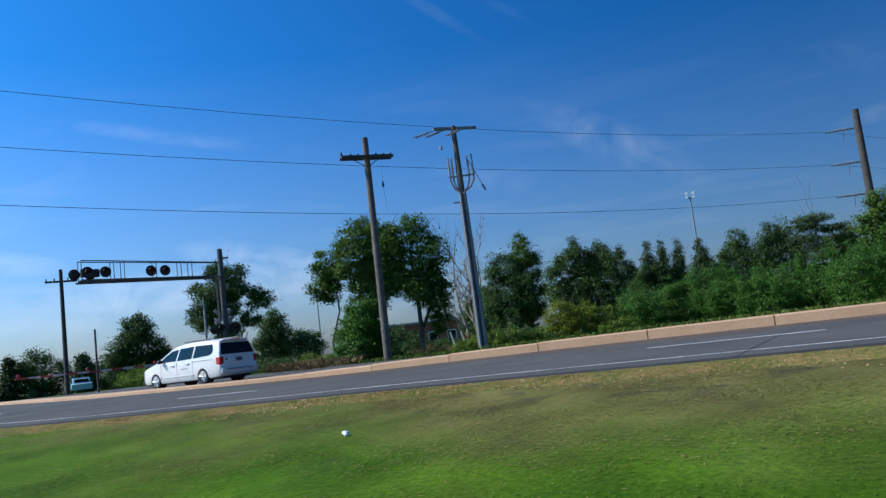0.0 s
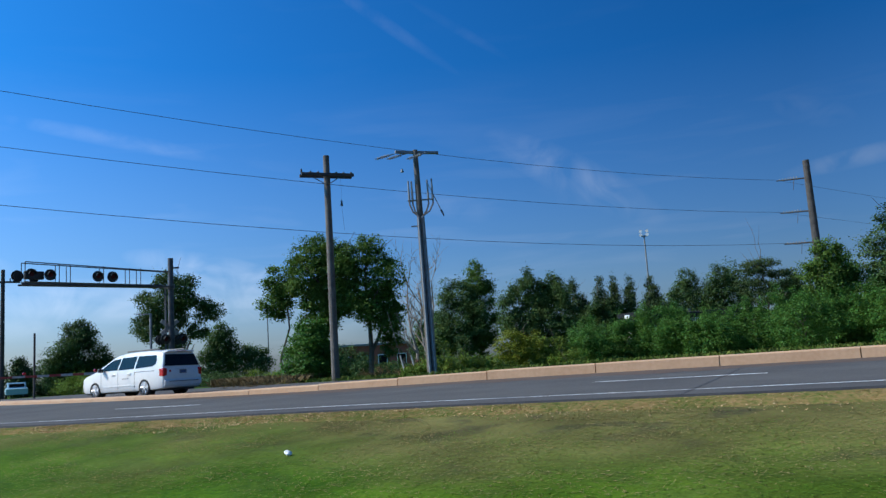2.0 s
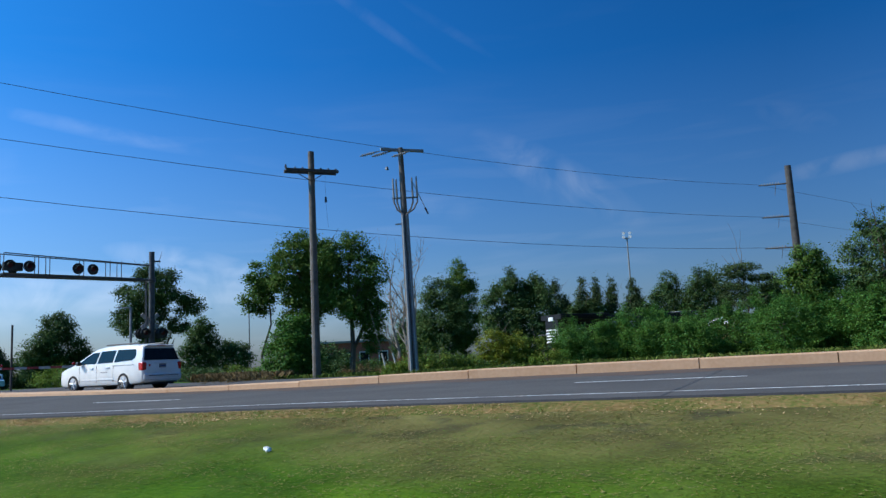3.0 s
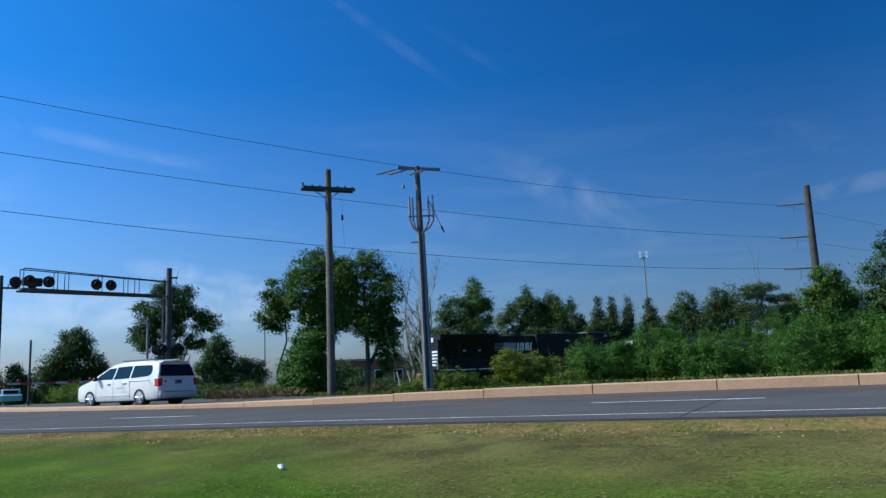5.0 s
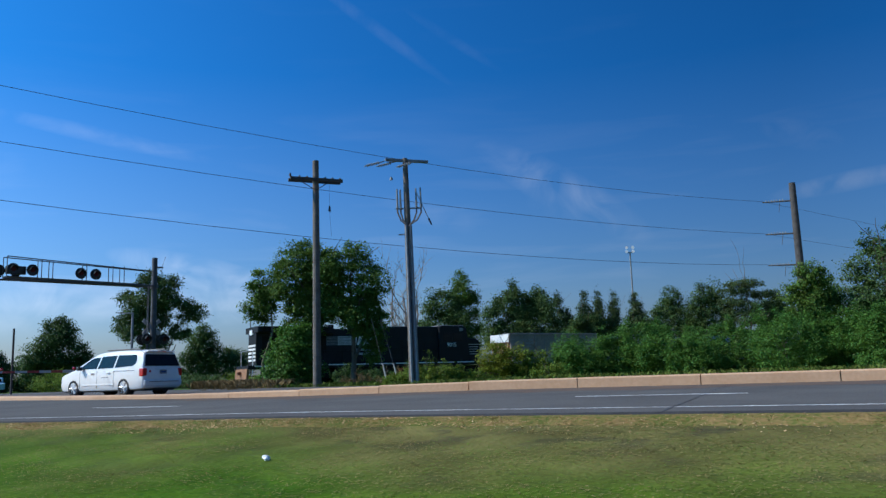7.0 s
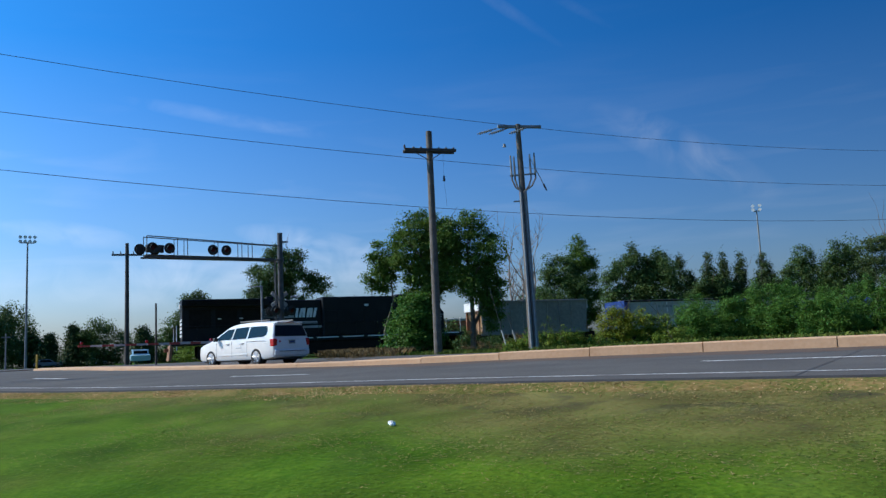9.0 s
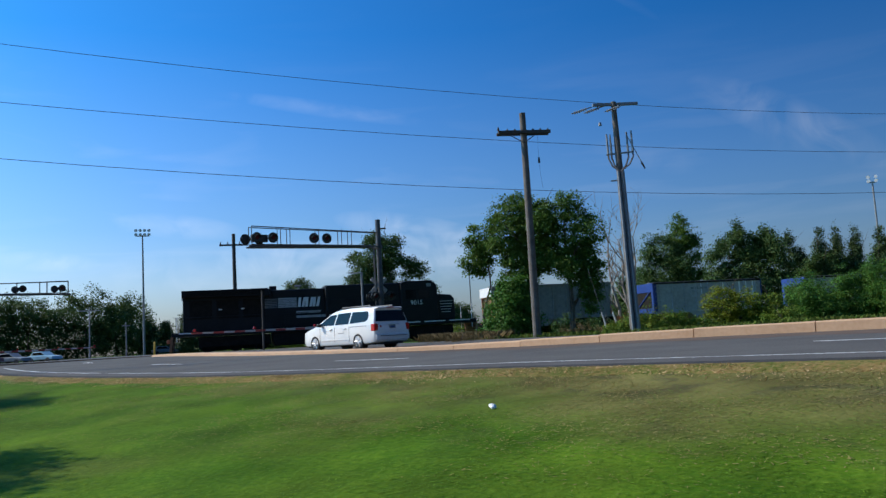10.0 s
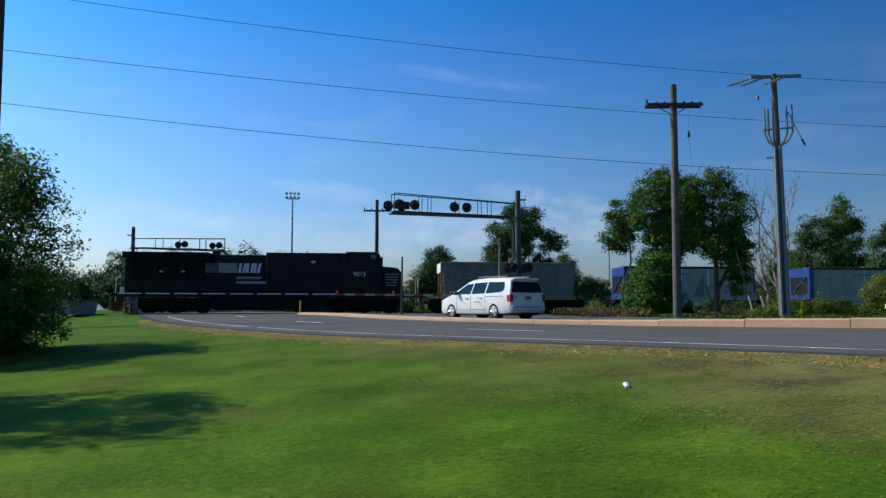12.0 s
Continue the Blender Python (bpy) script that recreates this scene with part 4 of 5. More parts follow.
# ---- more materials ----
M_CARPAINT = mat("white_car_paint", (0.66, 0.655, 0.63), (0.72, 0.71, 0.69), 0.6, 0.22, 0.0)
M_GLASS = mat("tinted_glass", (0.006, 0.007, 0.009), (0.011, 0.012, 0.014), 1, 0.06, 0.0, spec=0.14)
M_REDLENS = mat("red_lens", (0.36, 0.006, 0.010), (0.48, 0.010, 0.014), 6, 0.2, 0.0)
M_ALLOY = mat("alloy", (0.55, 0.55, 0.56), (0.7, 0.7, 0.7), 6, 0.55, 0.0, metal=0.4)
M_REDPAINT = mat("red_reflective", (0.26, 0.03, 0.025), (0.36, 0.05, 0.04), 5, 0.5, 0.0)
M_WHITESTRIPE = mat("white_reflective", (0.36, 0.34, 0.32), (0.50, 0.48, 0.46), 5, 0.5, 0.0)
M_LOCO = mat("locomotive_black", (0.008, 0.0085, 0.0098), (0.015, 0.0155, 0.017), 0.8, 0.55, 0.05, fine=12, spec=0.18)
M_UNDER = mat("grimy_steel", (0.008, 0.007, 0.006), (0.02, 0.016, 0.013), 2, 0.85, 0.2, spec=0.15)
M_RUST = mat("rusty_steel", (0.16, 0.06, 0.03), (0.30, 0.15, 0.08), 2, 0.85, 0.3)
M_HOPPER = mat("pale_grey_hopper", (0.165, 0.148, 0.132), (0.235, 0.212, 0.19), 0.4, 0.75, 0.15, fine=5)
M_HOPPER2 = mat("weathered_grey_hopper", (0.28, 0.275, 0.262), (0.40, 0.39, 0.37), 0.5, 0.7, 0.15, fine=5)
M_BLUE = mat("blue_paint", (0.003, 0.022, 0.13), (0.006, 0.042, 0.21), 1.5, 0.5, 0.05)
M_BALLAST = mat("ballast", (0.06, 0.055, 0.05), (0.15, 0.14, 0.125), 3, 0.95, 0.8, fine=22)
M_RAIL = mat("rail_steel", (0.12, 0.07, 0.05), (0.22, 0.15, 0.11), 4, 0.5, 0.1, metal=0.5)
M_YELLOW = mat("yellow_paint", (0.5, 0.3, 0.03), (0.62, 0.4, 0.06), 4, 0.6, 0.05)
M_BRICK = mat("red_brick_building", (0.20, 0.055, 0.035), (0.30, 0.095, 0.06), 1, 0.9, 0.2)
M_LITTER = mat("white_plastic", (0.8, 0.8, 0.8), (0.88, 0.88, 0.88), 8, 0.5, 0.1)
M_REDDISH = mat("dull_red_lens", (0.05, 0.008, 0.008), (0.09, 0.012, 0.012), 6, 0.5, 0.0, spec=0.2)


# ---- minivan ----
def side_y(z):
    return 0.945 - max(0.0, z - 1.03) * 0.33


def side_panel(pts, lift, side=1, thick=0.012):
    """A thin panel that lies on the leaning flank of the cabin; pts (x, z)."""
    bm = bmesh.new()
    a = [bm.verts.new((x, side * (side_y(z) + lift), z)) for x, z in pts]
    b = [bm.verts.new((x, side * (side_y(z) + lift - thick), z)) for x, z in pts]
    n = len(pts)
    bm.faces.new(a)
    bm.faces.new(b[::-1])
    for i in range(n):
        bm.faces.new((a[i], b[i], b[(i + 1) % n], a[(i + 1) % n]))
    bmesh.ops.recalc_face_normals(bm, faces=bm.faces)
    return bm


def minivan(m):
    v = thing("minivan", m, "white minivan with tinted windows waiting at the crossing", "minivan")
    # one rounded shell: at each station along the van the roof height, half width and sill height
    stations = [(2.55, 0.66, 0.56, 0.34), (2.53, 0.78, 0.72, 0.27), (2.45, 0.85, 0.83, 0.23), (2.26, 0.93, 0.91, 0.21), (1.95, 1.00, 0.945, 0.20), (1.68, 1.06, 0.955, 0.20), (1.46, 1.13, 0.96, 0.20),
                (1.14, 1.28, 0.96, 0.20), (0.82, 1.44, 0.96, 0.20), (0.52, 1.60, 0.96, 0.20), (0.28, 1.68, 0.96, 0.20), (-0.10, 1.73, 0.96, 0.20), (-0.80, 1.755, 0.96, 0.20), (-1.50, 1.75, 0.96, 0.20),
                (-2.00, 1.72, 0.96, 0.21), (-2.28, 1.68, 0.95, 0.23), (-2.38, 1.64, 0.945, 0.24), (-2.44, 1.52, 0.94, 0.25), (-2.50, 1.30, 0.935, 0.26), (-2.55, 1.10, 0.93, 0.27), (-2.59, 0.95, 0.90, 0.29), (-2.61, 0.70, 0.84, 0.33)]
    bm = bmesh.new()
    rows = []
    for x, zt, w, zb in stations:
        belt = min(1.03, zt - 0.10)
        ws = side_y(zt - 0.09) - 0.96 + w if zt > 1.13 else w - 0.05
        mid = zb + (belt - zb) * 0.45
        prof = [(0.0, zb), (w - 0.16, zb), (w - 0.05, zb + 0.03), (w - 0.01, zb + 0.12), (w, mid), (w - 0.002, zb + (belt - zb) * 0.8), (w - 0.015, belt)]
        prof += [(w - 0.015 + (ws - w + 0.015) * k, belt + (zt - 0.09 - belt) * k) for k in (0.33, 0.66, 1.0)]
        prof += [(ws - 0.035, zt - 0.045), (ws - 0.11, zt - 0.018), (ws * 0.55, zt), (0.0, zt + 0.008)]
        ring = [bm.verts.new((x, y, z)) for y, z in prof] + [bm.verts.new((x, -y, z)) for y, z in prof[-2:0:-1]]
        rows.append(ring)
    m_ = len(rows[0])
    for a, b in zip(rows, rows[1:]):
        for q in range(m_):
            bm.faces.new((a[q], a[(q + 1) % m_], b[(q + 1) % m_], b[q]))
    bm.faces.new(rows[0][::-1])
    bm.faces.new(rows[-1])
    bmesh.ops.recalc_face_normals(bm, faces=bm.faces)
    body = part("body", bm, M_CARPAINT, v)
    # wheel wells cut out of the shell
    for wx in (1.51, -1.51):
        for sd in (1, -1):
            tool = part("well", tubed((wx, sd * 0.70, 0.34), (wx, sd * 1.2, 0.34), 0.385, 0.385, 32), M_RUBBER)
            mo = body.modifiers.new("well", "BOOLEAN")
            mo.operation, mo.object, mo.solver = "DIFFERENCE", tool, "EXACT"
            me = bpy.data.meshes.new_from_object(body.evaluated_get(bpy.context.evaluated_depsgraph_get()))
            body.modifiers.clear()
            body.data = me
            bpy.data.objects.remove(tool)
    body.data.polygons.foreach_set("use_smooth", [True] * len(body.data.polygons))
    body.data.set_sharp_from_angle(angle=radians(38))
    for sd in (1, -1):
        part("side_window", side_panel([(1.22, 1.08), (0.14, 1.07), (0.05, 1.52), (0.48, 1.50), (0.86, 1.31)], 0.007, sd), M_GLASS, v)
        part("side_window", side_panel([(0.06, 1.07), (-0.86, 1.08), (-0.91, 1.56), (-0.03, 1.54)], 0.007, sd), M_GLASS, v)
        part("side_window", side_panel([(-0.95, 1.08), (-1.95, 1.12), (-2.10, 1.20), (-2.12, 1.34), (-2.04, 1.54), (-1.00, 1.56)], 0.007, sd), M_GLASS, v)
        for x in (1.12, 0.07, -0.93):
            part("door_seam", boxed(x - 0.006, x + 0.006, sd * 0.958 - 0.004, sd * 0.958 + 0.004, 0.34, 0.98), M_RUBBER, v)
        part("slide_rail", boxed(-2.1, -0.95, sd * 0.955 - 0.006, sd * 0.955 + 0.006, 0.94, 0.955), M_RUBBER, v)
        part("side_moulding", boxed(-0.95, 1.0, sd * 0.955 - 0.012, sd * 0.955 + 0.014, 0.42, 0.48, 0.005), M_CARPAINT, v)
        for x in (0.25, -0.72):
            part("door_handle", boxed(x, x + 0.2, sd * 0.97 - 0.01, sd * 0.97 + 0.03, 0.88, 0.925, 0.01), M_ALLOY, v, "bright door handle")
        part("mirror", boxed(0.93, 1.08, min(sd * 0.98, sd * 1.17), max(sd * 0.98, sd * 1.17), 1.03, 1.18, 0.03), M_BLACK, v, "black wing mirror")
        part("roof_rail", tubed((-2.0, sd * 0.60, 1.775), (-0.1, sd * 0.60, 1.785), 0.03), M_BLACK, v, "dark roof rail")
        part("tail_light", boxed(-2.605, -2.34, min(sd * 0.74, sd * 0.95), max(sd * 0.74, sd * 0.95), 0.70, 1.02, 0.045), M_REDLENS, v, "red tail light")
        part("headlight", boxed(2.10, 2.405, min(sd * 0.54, sd * 0.865), max(sd * 0.54, sd * 0.865), 0.66, 0.83, 0.05), M_ALLOY, v, "clear headlight")
        for x in (1.51, -1.51):
            y0, y1 = sd * 0.74, sd * 0.975
            w = part("wheel", tubed((x, sd * 0.80, 0.33), (x, sd * 0.92, 0.33), 0.12, 0.12), M_RUBBER, v)
            bm = bmesh.new()
            prof = [(0.21, 0.0), (0.29, 0.0), (0.325, 0.02), (0.33, 0.05), (0.33, 0.17), (0.32, 0.20), (0.29, 0.215), (0.23, 0.205)]
            ringv = []
            for i in range(24):
                a = 2 * math.pi * i / 24
                ringv.append([bm.verts.new((x + r * math.cos(a), sd * (0.76 + q), 0.33 + r * math.sin(a))) for r, q in prof])
            for i in range(24):
                for j in range(len(prof) - 1):
                    bm.faces.new((ringv[i][j], ringv[i][j + 1], ringv[(i + 1) % 24][j + 1], ringv[(i + 1) % 24][j]))
            bmesh.ops.recalc_face_normals(bm, faces=bm.faces)
            part("tyre", bm, M_RUBBER, w, "black tyre")
            bm = tubed((x, sd * 0.84, 0.33), (x, sd * 0.90, 0.33), 0.225, 0.225, 20)
            tube(bm, (x, sd * 0.90, 0.33), (x, sd * 0.965, 0.33), 0.06, 0.05, 10)
            for i in range(6):
                a = 2 * math.pi * i / 6
                d = Vector((math.cos(a), 0, math.sin(a)))
                tube(bm, Vector((x, sd * 0.945, 0.33)) + d * 0.04, Vector((x, sd * 0.945, 0.33)) + d * 0.22, 0.03, 0.042, 5)
            part("rim", bm, M_ALLOY, w, "silver spoked rim")
            part("arch_liner", tubed((x, sd * 0.69, 0.34), (x, sd * 0.71, 0.34), 0.384, 0.384, 20), M_RUBBER, v)
    # rear: tailgate glass, spoiler, plate, bumper
    bm = bmesh.new()
    q = [(-2.560, -0.83, 1.10), (-2.560, 0.83, 1.10), (-2.435, 0.70, 1.55), (-2.435, -0.70, 1.55)]
    a = [bm.verts.new((x - 0.012, y, z)) for x, y, z in q]
    b = [bm.verts.new((x + 0.02, y, z)) for x, y, z in q]
    bm.faces.new(a[::-1])
    bm.faces.new(b)
    for i in range(4):
        bm.faces.new((a[i], a[(i + 1) % 4], b[(i + 1) % 4], b[i]))
    bmesh.ops.recalc_face_normals(bm, faces=bm.faces)
    part("rear_window", bm, M_GLASS, v, "dark tinted rear window")
    part("spoiler", boxed(-2.52, -2.15, -0.66, 0.66, 1.63, 1.69, 0.025), M_CARPAINT, v)
    part("brake_light", boxed(-2.526, -2.51, -0.2, 0.2, 1.65, 1.675), M_REDLENS, v)
    part("number_plate", boxed(-2.622, -2.59, -0.16, 0.16, 0.80, 0.95), M_GREY, v, "small grey number plate")
    part("plate_bar", boxed(-2.628, -2.62, -0.12, 0.12, 0.85, 0.90), M_BLUE, v)
    part("tailgate_trim", boxed(-2.615, -2.59, -0.35, 0.35, 0.97, 1.0, 0.005), M_ALLOY, v)
    part("badge", tubed((-2.60, 0.62, 0.9), (-2.612, 0.62, 0.9), 0.045), M_REDLENS, v)
    part("rear_bumper", prism([(-2.48, 0.28), (-2.64, 0.36), (-2.66, 0.54), (-2.60, 0.60), (-2.45, 0.60), (-2.45, 0.28)], -0.90, 0.90, 0.05), M_CARPAINT, v)
    part("bumper_seam", boxed(-2.685, -2.66, -0.7, 0.7, 0.5, 0.52), M_RUBBER, v)
    part("underbody", boxed(-2.4, 2.35, -0.72, 0.72, 0.17, 0.34), M_RUBBER, v)
    q = [(1.39, -0.80, 1.085), (1.39, 0.80, 1.085), (0.52, 0.66, 1.585), (0.52, -0.66, 1.585)]
    bm = bmesh.new()
    a = [bm.verts.new((x + 0.03, y, z + 0.01)) for x, y, z in q]
    b = [bm.verts.new((x, y, z)) for x, y, z in q]
    bm.faces.new(a)
    bm.faces.new(b[::-1])
    for i in range(4):
        bm.faces.new((a[i], b[i], b[(i + 1) % 4], a[(i + 1) % 4]))
    bmesh.ops.recalc_face_normals(bm, faces=bm.faces)
    part("windscreen", bm, M_GLASS, v)
    for k in range(3):
        part("door_lettering", boxed(-0.30 - 0.14 * k, -0.20 - 0.14 * k, 0.956, 0.961, 0.70, 0.735), M_GREY, v, "small dark lettering bar")
    return v


VX, VY = -25.62, 24.70
vs, vo = road_frame(VX, VY)
minivan(pose(VX, VY, road_z(vs, vo), 0, 0, 174))


# ---- crossing signals ----
ACROSS = Vector((-math.sin(BEND), -math.cos(BEND), 0))      # from the far side of the road to the near side
CROSS_YAW = math.degrees(math.atan2(ACROSS.y, ACROSS.x))


def flasher(parent, x, z, face, r=0.27, y0=0.0):
    """A round black signal head with hood; face is +1 or -1 along the road."""
    h = part("signal_head", tubed((x, y0, z), (x, y0 + face * 0.16, z), r * 0.75, r * 0.7, 16), M_BLACK, parent, "black round flashing signal")
    part("backplate", tubed((x, y0 + face * 0.10, z), (x, y0 + face * 0.13, z), r, r, 20), M_BLACK, h)
    part("lens", tubed((x, y0 + face * 0.165, z), (x, y0 + face * 0.18, z), r * 0.42, r * 0.38, 14), M_REDDISH, h)
    bm = bmesh.new()
    n = 9
    for i in range(n):
        a0, a1 = math.pi * i / n, math.pi * (i + 1) / n
        q = [bm.verts.new((x + r * 0.6 * math.cos(a), y0 + face * d, z + r * 0.6 * math.sin(a))) for a, d in ((a0, 0.13), (a1, 0.13), (a1, 0.40), (a0, 0.40))]
        bm.faces.new(q)
    bmesh.ops.solidify(bm, geom=bm.faces, thickness=0.01)
    part("hood", bm, M_BLACK, h)
    return h


def cantilever(x, y, yaw, top, z_hi, z_lo, reach, face, heads, gate, label):
    """A mast with a trussed arm over the lanes; local x runs out along the arm."""
    z0 = ground_z(x, y) if gate else 0.3
    c = thing("crossing_signal", pose(x, y, z0, 0, 0, yaw), label, "railway signal", "crossing signals")
    hi, lo = z_hi - z0, z_lo - z0
    part("mast", tubed((0, 0, 0), (0, 0, top - z0), 0.17, 0.15, 14), M_MAST, c)
    part("base", boxed(-0.35, 0.35, -0.35, 0.35, 0, 0.25, 0.03), M_MAST, c)
    for yy in (-0.28, 0.28):
        part("arm_rail", tubed((0.1, yy * 0.4, hi - 0.18), (reach, yy, hi + 0.03), 0.028), M_MAST, c)
        part("arm_beam", tubed((0.1, yy, lo), (reach + 0.15, yy, lo - 0.06), 0.05), M_MAST, c)
    for k in (0.24, 0.32, 0.50, 0.72, 0.79, 1.0):
        for yy in (-0.28, 0.28):
            part("strut", tubed((reach * k, yy, lo), (reach * k, yy, hi - 0.1 + 0.12 * k), 0.022), M_MAST, c)
    part("walkway", boxed(0.6, reach, -0.3, 0.3, lo + 0.05, lo + 0.08), M_MAST, c)
    part("bracket", tubed((-0.5, 0, hi + 0.1), (0.0, 0, hi + 0.05), 0.05), M_MAST, c)
    part("collar", tubed((0, 0, lo - 0.1), (0, 0, lo + 0.1), 0.22, 0.22, 12), M_MAST, c)
    if face < 0:
        part("relay_box", boxed(6.8, 7.7, -0.14, 0.14, lo + 0.22, lo + 0.62, 0.02), M_BLACK, c, "black relay box")
    for q, f in heads:
        flasher(c, q, lo + 0.42, f, 0.29, 0.30 * f)
    if gate:
        if face > 0:
            part("sign_plate", boxed(-0.95, -0.35, face * 0.2, face * 0.24, 1.75, 2.4), M_WHITE, c, "white sign plate")
        # crossbuck, low flashers, gate machine and lowered arm
        for a in (38, -38):
            part("crossbuck_board", boxed(-0.62, 0.62, -0.02, 0.02, -0.11, 0.11, 0, pose(0, face * 0.23 + 0.02 * (a > 0), 3.45, 0, a, 0)), M_HOPPER2, c, "weathered crossbuck board")
        part("signal_arm", tubed((-0.6, face * 0.24, 2.75), (0.6, face * 0.24, 2.75), 0.035), M_BLACK, c)
        for q in (-0.5, 0.5):
            flasher(c, q, 2.75, face, 0.29, 0.26 * face)
            flasher(c, q, 2.75, -face, 0.29, -0.2 * face)
        part("cable_pipe", tubed((0.3, 0, 0.2), (0.3, 0, lo), 0.04), M_MAST, c)
        part("ladder", tubed((0.42, 0.1, 0.2), (0.42, 0.1, lo), 0.025), M_MAST, c)
    return c


MX, MY = spot(44.0, 48.0)
cantilever(MX, MY, CROSS_YAW, 7.65, 7.05, 6.02, 7.75, -1, [(7.9, -1), (7.5, 1), (7.12, -1), (6.6, 1), (4.22, 1), (3.45, 1)], True, "grey steel cantilever signal with black flashers over the road")
NX, NY = spot(70.3, 74.0)
cantilever(NX, NY, CROSS_YAW + 180, 7.65, 6.85, 5.85, 7.6, 1, [(3.7, 1), (4.2, -1), (6.6, 1), (7.1, -1)], True, "far cantilever signal beyond the railway with black flashers")


def gate(x, y, yaw, reach, label):
    z0 = ground_z(x, y)
    g = thing("crossing_gate", pose(x, y, z0, 0, 0, yaw), label, "crossing gate", "crossing gates")
    part("gate_machine", boxed(-0.35, 0.25, -0.25, 0.25, 0.6, 1.35, 0.04), M_GREY, g)
    part("stand", tubed((0, 0, 0), (0, 0, 0.7), 0.12), M_GREY, g)
    part("counterweight", boxed(-1.2, -0.3, -0.3, -0.2, 0.9, 1.15, 0.02), M_GREY, g)
    n = 18
    for i in range(n):
        a, b = 0.3 + (reach - 0.3) * i / n, 0.3 + (reach - 0.3) * (i + 1) / n
        part("arm_stripe", boxed(a, b, -0.03, 0.03, 1.04 - 0.04 * (1 - i / n), 1.12 + 0.03 * (1 - i / n)), M_REDPAINT if i % 2 else M_WHITESTRIPE, g, "red stripe" if i % 2 else "white stripe")
    for k in (0.35, 0.68, 0.985):
        part("gate_lamp", tubed((reach * k, -0.05, 1.22), (reach * k, 0.05, 1.22), 0.075), M_REDLENS, g, "red gate lamp")
    return g


gp = Vector((MX, MY, 0)) + ACROSS * 0.7 + Vector((0.3, -0.1, 0))
gate(gp.x, gp.y, CROSS_YAW, 10.4, "lowered red and white striped crossing gate")
gp = Vector((NX, NY, 0)) - ACROSS * 0.7
gate(gp.x, gp.y, CROSS_YAW + 180, 9.0, "lowered red and white striped far crossing gate")

# posts by the crossing
for b, d, top, r, nm, lab, mt in ((52.2, 50, 3.95, 0.06, "wooden_post", "short weathered wooden post beside the railway", M_DARKPOLE), (45.3, 46.5, 4.55, 0.07, "sign_post", "plain grey metal post with a short arm", M_GREY)):
    x, y = spot(b, d)
    z0 = ground_z(x, y)
    p = thing(nm, pose(x, y, z0 - 0.1, 0, 0, b), lab, "post")
    part("post", tubed((0, 0, 0), (0, 0, top - z0), r, r * 0.9, 10), mt, p)
    if nm == "sign_post":
        part("arm", tubed((0, 0, top - z0 - 0.05), (-0.75, 0, top - z0 - 0.02), 0.03), M_GREY, p)
for (s_, o_), h, mt, lab in (((43.2, 8.75), 0.95, M_YELLOW, "yellow delineator post at the median's end"), ((28.0, 18.6), 0.9, M_WHITESTRIPE, "short white marker post")):
    x, y = on_road(s_, o_)
    p = thing("marker_post", pose(x, y, road_z(s_, o_) - 0.05), lab, "post", "marker posts")
    part("post", tubed((0, 0, 0), (0, 0, h), 0.06, 0.055, 10), mt, p)
    part("cap", tubed((0, 0, h), (0, 0, h + 0.03), 0.065, 0.03, 10), mt, p)
# a pair of leaning stakes by the riser pole
for b, lean in ((28.3, -13), (27.5, -15)):
    x, y = spot(b, 37.5)
    p = thing("guy_guard", pose(x, y, ground_z(x, y) - 0.1, 0, lean, b), "leaning pale guy-wire guard", "guy wire", "guy guards")
    part("guard", tubed((0, 0, 0), (0, 0, 1.1), 0.045, 0.035), M_WHITESTRIPE, p)
    wire("guy_wire", [(0, 0, 0.6), (0, 0, 3.2)], 0.012, "", p)

# ---- track ----
rail_pts = (-110, 130)
bm = bmesh.new()
a0, a1 = along(rail_pts[0], up=-0.2), along(rail_pts[1], up=-0.2)
v = []
for p in (a0, a1):
    for sd, dz in ((-2.9, -0.35), (-1.6, 0.02), (1.6, 0.02), (2.9, -0.35)):
        v.append(bm.verts.new(p + NRM * sd + Vector((0, 0, dz))))
for j in range(3):
    bm.faces.new((v[j], v[j + 1], v[j + 5], v[j + 4]))
tagged(part("ballast", bm, M_BALLAST), "grey crushed stone ballast under the rails", "railway", kind="structure")
for sd in (-0.72, 0.72):
    bm = bmesh.new()
    box(bm, rail_pts[0], rail_pts[1], sd - 0.035, sd + 0.035, -0.05, 0.0)
    box(bm, rail_pts[0], rail_pts[1], sd - 0.012, sd + 0.012, -0.16, -0.05)
    ob = part("rail", bm, M_RAIL)
    ob.matrix_world = Matrix.Translation(TRACK) @ pose(0, 0, 0, 0, 0, TRACK_YAW)
    tagged(ob, "worn steel rail", "railway", kind="structure")


# ---- train ----
def wheelset(parent, x, r=0.5):
    bm = bmesh.new()
    tube(bm, (0, -0.85, 0), (0, 0.85, 0), 0.09, 0.09, 10)
    for sd in (-1, 1):
        tube(bm, (0, sd * 0.68, 0), (0, sd * 0.80, 0), r, r * 0.98, 20)
        tube(bm, (0, sd * 0.80, 0), (0, sd * 0.84, 0), r * 0.35, r * 0.3, 12)
    w = part("wheelset", bm, M_UNDER, parent, "grimy steel wheelset")
    w.location = (x, 0, r)
    WHEELS.append((w, x, r))
    return w


